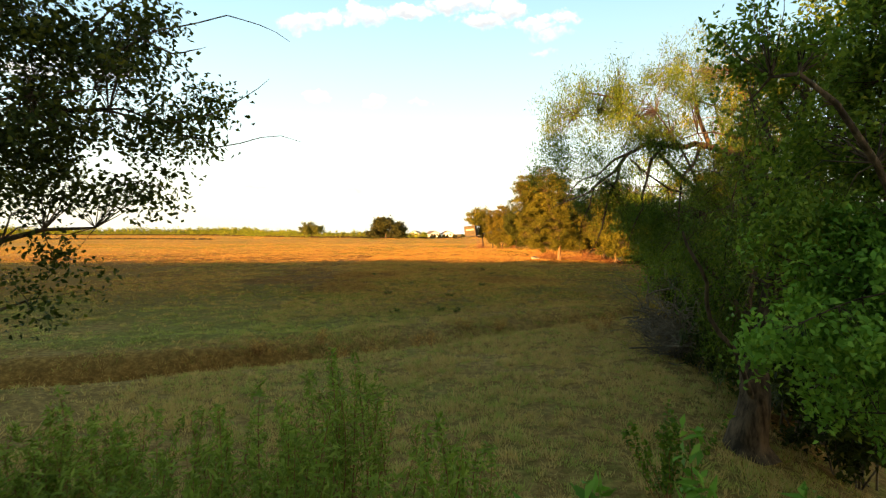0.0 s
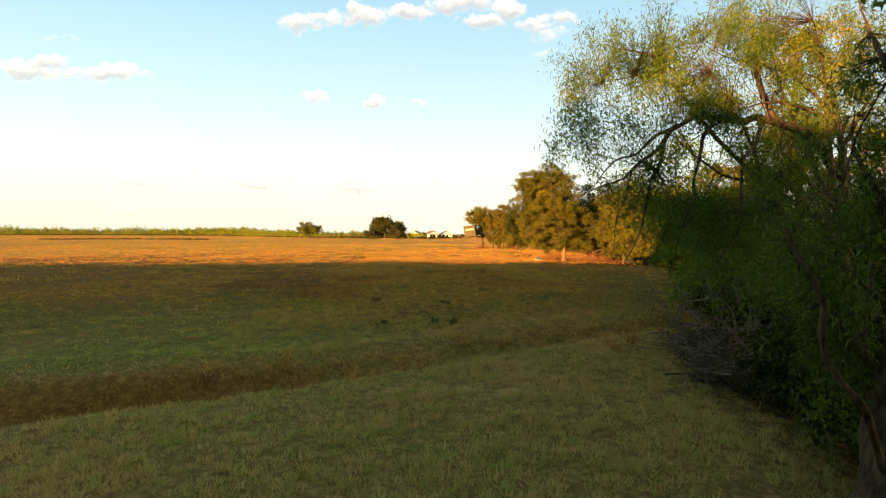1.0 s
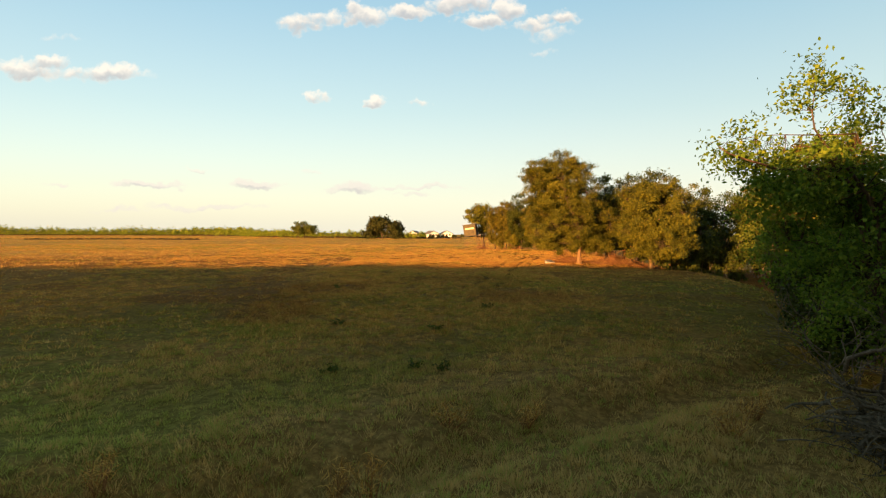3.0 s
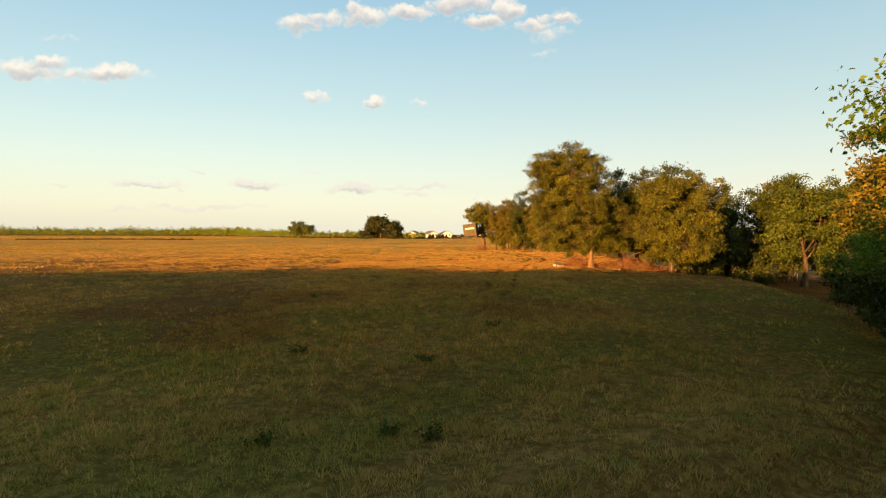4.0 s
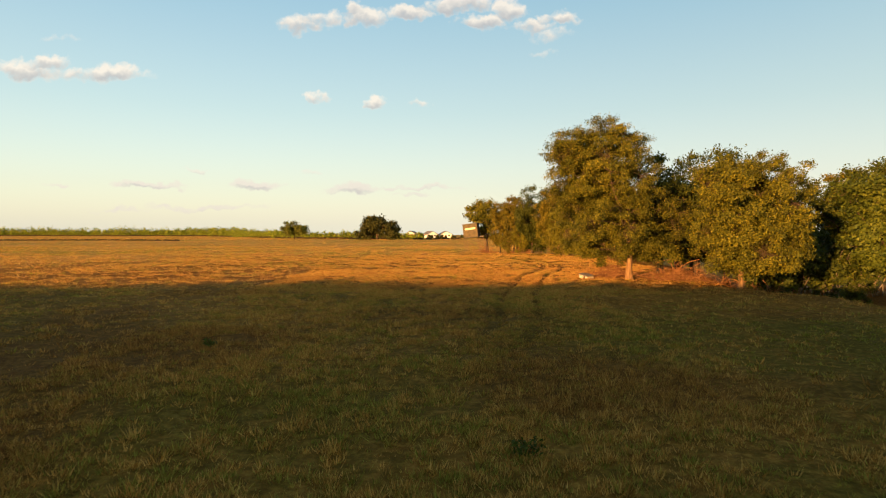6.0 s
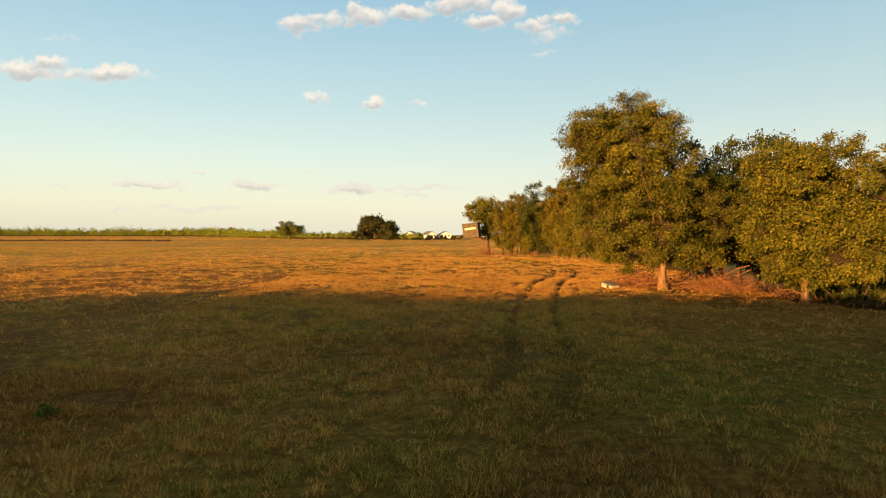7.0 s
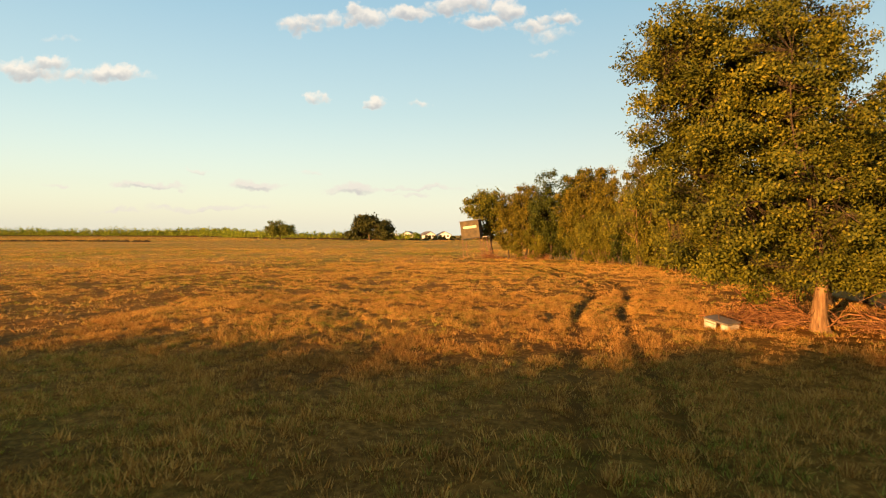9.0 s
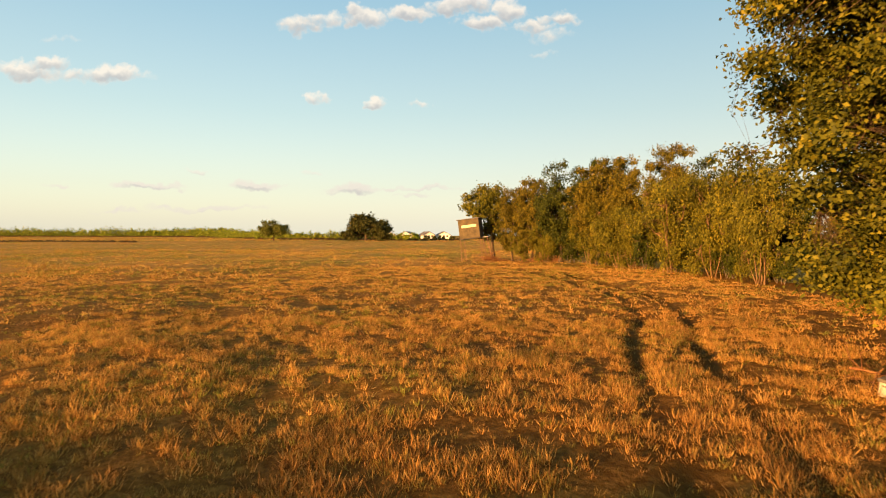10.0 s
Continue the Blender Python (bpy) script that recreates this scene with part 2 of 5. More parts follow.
M_WILLOW = leafy("willow_leaves", (0.042, 0.074, 0.008), (0.10, 0.15, 0.015), (0.22, 0.25, 0.026), 0.33)
M_ELDER = leafy("box_elder_leaves", (0.09, 0.18, 0.02), (0.17, 0.31, 0.034), (0.31, 0.44, 0.055), 0.42)
M_LIVEOAK = leafy("far_oak_leaves", (0.022, 0.026, 0.006), (0.048, 0.05, 0.01), (0.09, 0.08, 0.018), 0.2)
M_LONETREE = leafy("lone_tree_leaves", (0.04, 0.05, 0.008), (0.095, 0.105, 0.015), (0.18, 0.17, 0.025), 0.2)
M_DRYWEED = leafy("dry_weed_leaves", (0.03, 0.02, 0.01), (0.07, 0.045, 0.02), (0.13, 0.08, 0.03), 0.1)
M_HEDGE = leafy("far_hedge_leaves", (0.06, 0.085, 0.008), (0.17, 0.20, 0.016), (0.32, 0.32, 0.028), 0.2)
M_WEED = leafy("tall_weed_leaves", (0.13, 0.175, 0.022), (0.245, 0.30, 0.038), (0.40, 0.43, 0.075), 0.45)
M_BARK = barky("rough_bark", (0.018, 0.012, 0.007), (0.16, 0.105, 0.06))
M_PALEBARK = barky("pale_bark", (0.11, 0.06, 0.028), (0.34, 0.20, 0.09))
M_DEADWOOD = barky("grey_deadwood", (0.065, 0.048, 0.032), (0.25, 0.19, 0.125), 14)
M_BRUSHWOOD = barky("red_brushwood", (0.14, 0.055, 0.022), (0.40, 0.19, 0.07), 14)
M_PLY = painted("weathered_plywood", (0.055, 0.04, 0.018), (0.14, 0.098, 0.042), 0.85, 2.5)
M_PLYDARK = painted("dark_plywood", (0.035, 0.028, 0.022), (0.08, 0.06, 0.045), 0.85, 3)
M_SLOT = painted("pale_board", (0.5, 0.4, 0.24), (0.66, 0.55, 0.36), 0.6, 3)
M_RUSTSTEEL = painted("rusty_steel", (0.16, 0.06, 0.03), (0.34, 0.14, 0.07), 0.75, 9)
M_WHITE = painted("white_enamel", (0.34, 0.28, 0.2), (0.6, 0.52, 0.4), 0.45, 7)
M_LID = painted("grey_lid", (0.10, 0.08, 0.055), (0.2, 0.16, 0.11), 0.6, 7)
M_WALL = painted("house_wall", (0.62, 0.58, 0.52), (0.78, 0.74, 0.68), 0.8, 0.8)
M_ROOF = painted("house_roof", (0.10, 0.085, 0.075), (0.2, 0.17, 0.15), 0.85, 0.9)
M_GLASS = painted("dark_window", (0.03, 0.03, 0.035), (0.06, 0.06, 0.07), 0.15, 2)


# ---- the lie of the land ----
def smooth(a, b, x):
    s = np.clip((np.asarray(x, float) - a) / (b - a), 0, 1)
    return s * s * (3 - 2 * s)


def lattice(x, y, size, seed):
    """Soft random field between 0 and 1 with bumps of about that size in metres."""
    rs = np.random.RandomState(seed)
    grid = rs.rand(128, 128)
    fx, fy = np.asarray(x, float) / size + 1000, np.asarray(y, float) / size + 1000
    ix, iy = np.floor(fx).astype(int), np.floor(fy).astype(int)
    sx, sy = fx - ix, fy - iy
    sx, sy = sx * sx * (3 - 2 * sx), sy * sy * (3 - 2 * sy)
    a, b = grid[ix % 128, iy % 128], grid[(ix + 1) % 128, iy % 128]
    c, d = grid[ix % 128, (iy + 1) % 128], grid[(ix + 1) % 128, (iy + 1) % 128]
    return (a * (1 - sx) + b * sx) * (1 - sy) + (c * (1 - sx) + d * sx) * sy


RISE_Y = [-400, -12, 3.5, 8.5, 14.5, 20, 25, 32, 40, 60, 66, 120, 280, 700, 4500]
RISE_Z = [0.3, 0.1, 0.1, -1.1, -1.02, -0.95, -0.8, -0.6, -0.33, -0.12, 0.0, 0.0, 0.5, 1.2, 1.6]
BANK_Y = [-60, 4, 9, 12, 15, 18, 25, 28, 36, 44, 53, 60, 66, 80, 100, 125, 140]
BANK_X = [5.0, 4.6, 5.0, 5.8, 7.2, 7.5, 9.6, 11.6, 14.5, 18.0, 20.0, 17.0, 18.0, 22, 24, 26, 60]
DITCH = [(-40, 3.5), (-24, 10.8), (-9.0, 16.7), (-4.2, 18.7), (0.6, 21.3), (6.7, 25.0), (13.0, 29.5)]
RUT = [(0.2, 39.5), (2.6, 43.6), (4.0, 47.5), (4.8, 53.8), (5.4, 57.2), (6.9, 64.2), (8.3, 69.6), (9.73, 73.4), (10.75, 78), (10.98, 82), (10.9, 86), (10.5, 92), (8.4, 102), (4.0, 118.2), (2.0, 126), (0, 140)]


def off_line(x, y, line):
    """Distance to a polyline, with its sign by side, and the share of the way along it."""
    x, y = np.asarray(x, float), np.asarray(y, float)
    (x0, y0), (x1, y1) = np.min(line, axis=0) - 9, np.max(line, axis=0) + 9
    inside = (x > x0) & (x < x1) & (y > y0) & (y < y1)
    if x.ndim and not inside.all():
        off, share = np.full(x.shape, 1e3), np.zeros(x.shape)
        if inside.any():
            off[inside], share[inside] = off_line(x[inside], y[inside], line)
        return off, share
    best, side, along = np.full(x.shape, 1e9), np.zeros(x.shape), np.zeros(x.shape)
    for i, ((ax, ay), (bx, by)) in enumerate(zip(line, line[1:])):
        dx, dy = bx - ax, by - ay
        s = np.clip(((x - ax) * dx + (y - ay) * dy) / (dx * dx + dy * dy), 0, 1)
        d = np.hypot(x - ax - s * dx, y - ay - s * dy)
        near = d < best
        best = np.where(near, d, best)
        side = np.where(near, np.sign(dx * (y - ay) - dy * (x - ax)), side)
        along = np.where(near, (i + s) / (len(line) - 1), along)
    return best * side, along


def curve_line(line, n=8):
    """The same polyline with rounded bends."""
    p = np.array(line)
    out = []
    for i in range(len(p) - 1):
        a, b, c, d = p[max(i - 1, 0)], p[i], p[i + 1], p[min(i + 2, len(p) - 1)]
        for s in np.arange(n) / n:
            out.append(tuple(0.5 * (2 * b + (c - a) * s + (2 * a - 5 * b + 4 * c - d) * s * s + (3 * b - a - 3 * c + d) * s ** 3)))
    return out + [tuple(p[-1])]


RUT_FINE, DITCH_FINE = curve_line(RUT, 4), curve_line(DITCH, 4)


def rut_depth(x, y):
    away, along = off_line(x, y, RUT_FINE)
    wide = 0.2 + 0.12 * smooth(74, 95, y)
    wheel = np.exp(-(away / wide) ** 2) + np.exp(-((away + 1.45) / wide) ** 2)
    worn = 0.35 + 0.65 * smooth(0.3, 0.6, lattice(along * 300, away * 0 + 3.0, 4.0, 17))
    return wheel * worn * (0.6 + 0.5 * smooth(62, 72, y) * (1 - smooth(88, 100, y))) * smooth(40, 46, y)


def land(x, y):
    x, y = np.asarray(x, float), np.asarray(y, float)
    z = np.interp(y, RISE_Y, RISE_Z)
    off, along = off_line(x, y, DITCH_FINE)
    deep = 0.9 - 0.62 * smooth(0.3, 0.75, along)
    broad = 1.75 - 0.85 * smooth(-11, 0, x)
    z = z - deep * (1 - smooth(0.3, 1.2, np.abs(off + 0.1) / broad)) + 0.12 * np.exp(-((off - 2.2 * broad) / 0.7) ** 2)
    past = x - np.interp(y, BANK_Y, BANK_X)
    z = z - 1.75 * smooth(-0.6, 6.5, past) * (1 - smooth(125, 150, y)) * smooth(-40, -10, y)
    near = 1 - smooth(90, 200, np.hypot(x, y - 40))
    z = z + near * (0.16 * (lattice(x, y, 5.0, 1) - 0.5) + 0.10 * (lattice(x, y, 1.6, 2) - 0.5) + 0.05 * (lattice(x, y, 0.6, 3) - 0.5))
    z = z + 0.5 * (lattice(x, y, 60, 4) - 0.5) * smooth(120, 260, y) * (1 - 0.7 * smooth(300, 400, y))
    return z - 0.17 * rut_depth(x, y)


def growth(x, y):
    """How green and how rusty the sward is; both also carry some of its light and shade."""
    off, along = off_line(x, y, DITCH_FINE)
    past = x - np.interp(y, BANK_Y, BANK_X)
    # past the shadow's edge the tint turns strawy, which brightens the sunlit field
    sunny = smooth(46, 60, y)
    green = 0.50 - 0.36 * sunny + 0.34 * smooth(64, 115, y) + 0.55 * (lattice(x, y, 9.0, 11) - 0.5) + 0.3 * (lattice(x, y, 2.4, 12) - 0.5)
    green = green + 0.55 * np.exp(-((off - 4.2 - 3.0 * smooth(-3, 6, x)) / 1.5) ** 2) * (1 - smooth(0.92, 1.0, along))
    green = green + 0.35 * smooth(-9, -3, past) * (1 - smooth(45, 58, y)) * smooth(24, 32, y)
    green = green + 0.25 * rut_depth(x, y)
    # a shadow streak deepened by colour: less green, more russet
    bare = np.exp(-((x + 0.6) / 3.0) ** 2 - ((y - 61.2) / 2.6) ** 2)
    green = green - 0.45 * bare
    rust_shade = 0.35 * bare + 0.9 * np.exp(-((off - 0.6) / 1.3) ** 2) * (1 - 0.8 * smooth(-7, 0, x)) + 0.45 * smooth(0.5, 0.8, lattice(x, y, 5.0, 13)) * (1 - sunny)
    rust_shade = rust_shade + 0.5 * smooth(0.0, 3.0, past) + 0.36 * smooth(0.42, 0.8, lattice(x, y, 2.6, 14)) * sunny * (1 - 0.95 * smooth(66, 95, y))
    # russet darkens the shaded ground on the left
    rust_shade = rust_shade + 0.14 * smooth(28, 44, y) * (1 - sunny) * (1 - smooth(0, 9, x))
    # less russet near the gap, again to brighten the shaded ground
    rust_shade = rust_shade * (1 - 0.6 * (1 - smooth(16, 26, y)) * (1 - smooth(0.0, 1.5, past)))
    return np.clip(green, -0.4, 1.2), np.clip(rust_shade, 0, 1)


def paleness(x, y):
    """How pale the grass by the gap is, raised in colour to lift its dim shade."""
    off, along = off_line(x, y, DITCH_FINE)
    return (1 - smooth(17, 36, y)) * (1 - 0.8 * np.exp(-((off - 0.6) / 1.3) ** 2) * (1 - smooth(-6, 1, x)))


def mesh_from(name, verts, faces, mat, smooth_faces=False, attributes=None):
    """A mesh out of numpy arrays: verts (n, 3), faces (m, 3 or 4)."""
    verts, faces = np.asarray(verts, np.float32), np.asarray(faces, np.int32)
    me = bpy.data.meshes.new(name)
    me.vertices.add(len(verts))
    me.vertices.foreach_set("co", verts.ravel())
    k = faces.shape[1]
    me.loops.add(faces.size)
    me.loops.foreach_set("vertex_index", faces.ravel())
    me.polygons.add(len(faces))
    me.polygons.foreach_set("loop_start", np.arange(0, faces.size, k, dtype=np.int32))
    me.polygons.foreach_set("loop_total", np.full(len(faces), k, np.int32))
    if smooth_faces:
        me.polygons.foreach_set("use_smooth", np.ones(len(faces), bool))
    for key, values in (attributes or {}).items():
        a = me.attributes.new(key, "FLOAT", "POINT")
        a.data.foreach_set("value", np.asarray(values, np.float32))
    me.materials.append(mat)
    me.update(calc_edges=True)
    return me


def part(name, bm, mat, parent, label=""):
    """One mesh object under a thing or a part, from a bmesh or a finished mesh."""
    if isinstance(bm, bmesh.types.BMesh):
        me = bpy.data.meshes.new(name)
        bm.to_mesh(me)
        bm.free()
        me.materials.append(mat)
    else:
        me = bm
    ob = new(name, me)
    ob.parent = parent
    return tagged(ob, label)


def spread(lo, hi, step, far_lo, far_hi, grow=1.22):
    mid = list(np.arange(lo, hi + step / 2, step))
    s, v_ = step, mid[-1]
    while v_ < far_hi:
        s *= grow
        v_ += s
        mid.append(v_)
    s, v_ = step, lo
    while v_ > far_lo:
        s *= grow
        v_ -= s
        mid.insert(0, v_)
    return np.array(mid)


gx, gy = spread(-20, 26, 0.32, -3500, 3500), spread(6, 96, 0.3, -500, 4500)
GX, GY = np.meshgrid(gx, gy)
gz = land(GX.ravel(), GY.ravel())
nx, ny = len(gx), len(gy)
idx = np.arange(nx * ny).reshape(ny, nx)
quads = np.stack([idx[:-1, :-1], idx[:-1, 1:], idx[1:, 1:], idx[1:, :-1]], -1).reshape(-1, 4)
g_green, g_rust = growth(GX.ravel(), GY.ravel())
ground = new("ground", mesh_from("ground", np.stack([GX.ravel(), GY.ravel(), gz], -1), quads, M_GROUND, True, {"green": g_green, "rust_shade": g_rust, "pale": paleness(GX.ravel(), GY.ravel()), "earth_shade": 1 - 0.9 * smooth(70, 125, np.hypot(GX.ravel() * 1.6, GY.ravel())) + 1.3 * rut_depth(GX.ravel(), GY.ravel())}))
tagged(ground, "wide dry pasture with green patches and a shallow ditch", "ground", kind="structure")


def grass(name, label, boxes, width, height, seed, blades=34, radius=0.13, flat=0.2):
    """Tufts of grass over boxes (x0, x1, y0, y1, tufts in a square metre); the blades of a tuft lean outwards."""
    rs = np.random.RandomState(seed)
    xs, ys = [], []
    for x0, x1, y0, y1, n in boxes:
        k = int((x1 - x0) * (y1 - y0) * n)
        xs.append(rs.uniform(x0, x1, k))
        ys.append(rs.uniform(y0, y1, k))
    x, y = np.concatenate(xs), np.concatenate(ys)
    rank = 0.6 * lattice(x, y, 5 * radius, 21) + 0.4 * lattice(x, y, 1.1, 24)
    past = x - np.interp(y, BANK_Y, BANK_X)
    ok = (rs.rand(len(x)) < 0.2 + 0.8 * smooth(0.34, 0.56, rank)) & (past < 2.5 + rs.randn(len(x))) & (rs.rand(len(x)) > 0.95 * rut_depth(x, y))
    x, y, rank = x[ok], y[ok], rank[ok]
    size = rs.gamma(7.0, 0.143, len(x)) * (0.55 + 0.9 * rank)
    size = np.clip(size, 0.35, 1.8)
    count = np.maximum(4, (blades * np.clip(size, 0.4, 1.5)).astype(int))
    cx, cy, cs = np.repeat(x, count), np.repeat(y, count), np.repeat(size, count)
    n = len(cx)
    way, off = rs.uniform(0, 2 * np.pi, n), np.abs(rs.normal(0, 1, n))
    bx, by = cx + np.cos(way) * off * radius * cs, cy + np.sin(way) * off * radius * cs
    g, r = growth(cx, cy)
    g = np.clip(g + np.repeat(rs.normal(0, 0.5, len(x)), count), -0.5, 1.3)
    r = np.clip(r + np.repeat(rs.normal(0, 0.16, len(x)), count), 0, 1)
    tall = height * cs * rs.uniform(0.5, 1.3, n) * (1.0 - 0.2 * np.clip(g, 0, 1)) * np.exp(-0.22 * off)
    lean_way = way + rs.normal(0, 0.7, n)
    lean = tall * (flat + 0.75 * off * rs.rand(n))
    w, turn = width * rs.uniform(0.6, 1.4, n), rs.uniform(0, np.pi, n)
    z = land(bx, by) - 0.02
    dx, dy = np.cos(turn) * w / 2, np.sin(turn) * w / 2
    v0 = np.stack([bx - dx, by - dy, z], -1)
    v1 = np.stack([bx + dx, by + dy, z], -1)
    v2 = np.stack([bx + np.cos(lean_way) * lean, by + np.sin(lean_way) * lean, z + tall], -1)
    verts = np.stack([v0, v1, v2], 1).reshape(-1, 3)
    me = mesh_from(name, verts, np.arange(3 * n).reshape(-1, 3), M_GRASS, False, {"green": np.repeat(g, 3), "rust_shade": np.repeat(r, 3), "pale": np.repeat(paleness(cx, cy), 3)})
    return tagged(new(name, me), label, "grass", kind="stuff")


grass("pasture_grass", "short clumped pasture grass, straw and green", [(-6.5, 9, 7.5, 56, 66)], 0.018, 0.112, 31, 16, 0.07, 0.3)
grass("sunlit_pasture_grass", "fine dry pasture grass, golden with olive tufts", [(-7.5, 13, 56, 74, 92)], 0.0135, 0.10, 35, 19, 0.062, 0.3)
grass("outer_pasture_grass", "dry pasture grass farther over the field",
      [(-22, -6.5, 9, 58, 15), (9, 20, 18, 58, 13), (-26, -7.5, 56, 90, 16), (-7.5, 20, 74, 104, 28), (13, 20, 58, 74, 22)], 0.029, 0.095, 32, 12, 0.10, 0.5)
grass("far_pasture_grass", "tawny grass out over the far pasture", [(-70, -24, 25, 100, 3.6), (-28, -8, 90, 101, 10.0), (-90, 50, 101, 160, 4.0), (-230, 50, 160, 275, 0.75)], 0.085, 0.12, 33, 7, 0.25, 0.7)
grass("distant_pasture_grass", "pale golden grass at the far end of the pasture", [(-330, 40, 275, 400, 0.1), (-650, -60, 400, 760, 0.03)], 0.5, 0.22, 34, 7, 0.9, 1.0)


# ---- trees ----
def tube(points, radii, sides=6):
    """A tapered tube along points."""
    p = np.asarray(points, float)
    r = np.asarray(radii, float)
    d = np.gradient(p, axis=0)
    d /= np.maximum(np.linalg.norm(d, axis=1, keepdims=True), 1e-9)
    ref = np.where(np.abs(d[:, 2:3]) > 0.9, np.array([[1.0, 0, 0]]), np.array([[0, 0, 1.0]]))
    a = np.cross(d, ref)
    a /= np.maximum(np.linalg.norm(a, axis=1, keepdims=True), 1e-9)
    b = np.cross(d, a)
    ang = np.arange(sides) * 2 * np.pi / sides
    ring = p[:, None] + r[:, None, None] * (np.cos(ang)[None, :, None] * a[:, None] + np.sin(ang)[None, :, None] * b[:, None])
    k = len(p)
    i = np.arange(k * sides).reshape(k, sides)
    q = np.stack([i[:-1], np.roll(i[:-1], -1, 1), np.roll(i[1:], -1, 1), i[1:]], -1).reshape(-1, 4)
    return ring.reshape(-1, 3), q


def join(pieces):
    verts, faces, n = [], [], 0
    for v_, f in pieces:
        verts.append(v_)
        faces.append(f + n)
        n += len(v_)
    return np.concatenate(verts), np.concatenate(faces)


def bend(a, b, rs, sag=0.0, wob=0.12, n=6):
    """A wavering line from a to b."""
    a, b = np.asarray(a, float), np.asarray(b, float)
    s = np.linspace(0, 1, n)[:, None]
    span = np.linalg.norm(b - a)
    side = rs.normal(0, wob * span, (2, 3))
    hump = np.sin(np.pi * s)
    line = a + (b - a) * s + hump * side[0] + np.sin(2 * np.pi * s) * side[1] * 0.5
    line[:, 2] += (hump * sag * span)[:, 0]
    return line


def leaves_mesh(name, at, length, width, rs, mat, hang=0.0, outward=None, simple=False):
    """One leaf at each place: four-cornered and bent, or for far crowns three-cornered."""
    n = len(at)
    d = rs.normal(0, 1, (n, 3))
    if outward is not None:
        d += 0.4 * outward
    d[:, 2] -= hang * 2.2 + 0.25
    d /= np.linalg.norm(d, axis=1, keepdims=True)
    up = rs.normal(0, 0.5, (n, 3)) + np.array([0, 0, 0.4])
    if outward is not None:
        up += 1.2 * outward
    a = np.cross(d, up)
    a /= np.maximum(np.linalg.norm(a, axis=1, keepdims=True), 1e-6)
    nrm = np.cross(a, d)
    ln = (length * rs.uniform(0.6, 1.3, n))[:, None]
    wd = (width * rs.uniform(0.7, 1.25, n))[:, None]
    v0 = at - d * ln * 0.5
    v1 = at + a * wd * 0.5 + nrm * wd * 0.18 - d * ln * 0.05
    v2 = at + d * ln * 0.5 - nrm * ln * 0.12
    v3 = at - a * wd * 0.5 + nrm * wd * 0.18 - d * ln * 0.05
    if simple:
        verts = np.stack([v1 - d * ln * 0.3, v2, v3 - d * ln * 0.3], 1).reshape(-1, 3)
        return mesh_from(name, verts, np.arange(3 * n).reshape(-1, 3), mat)
    verts = np.stack([v0, v1, v2, v3], 1).reshape(-1, 3)
    return mesh_from(name, verts, np.arange(4 * n).reshape(-1, 4), mat)


def twig_tubes(a, b, r0, rs):
    """Thin three-sided twigs from a to b, all at once: vertices (n, 9, 3) and the faces of one."""
    n = len(a)
    d = b - a
    span = np.linalg.norm(d, axis=1, keepdims=True) + 1e-6
    d = d / span
    side = np.cross(d, rs.normal(0, 1, (n, 3)))
    side /= np.maximum(np.linalg.norm(side, axis=1, keepdims=True), 1e-6)
    other = np.cross(d, side)
    mid = (a + b) / 2 + rs.normal(0, 0.07, (n, 3)) * span
    mid[:, 2:] += 0.06 * span
    rings = []
    for p, share in ((a, 1.0), (mid, 0.6), (b, 0.2)):
        for k in range(3):
            w = 2 * np.pi * k / 3
            rings.append(p + (side * math.cos(w) + other * math.sin(w)) * (np.maximum(r0 * share, 0.0025))[:, None])
    faces = np.array([(3 * k + i, 3 * k + (i + 1) % 3, 3 * k + 3 + (i + 1) % 3, 3 * k + 3 + i) for k in range(2) for i in range(3)])
    return np.stack(rings, 1), faces


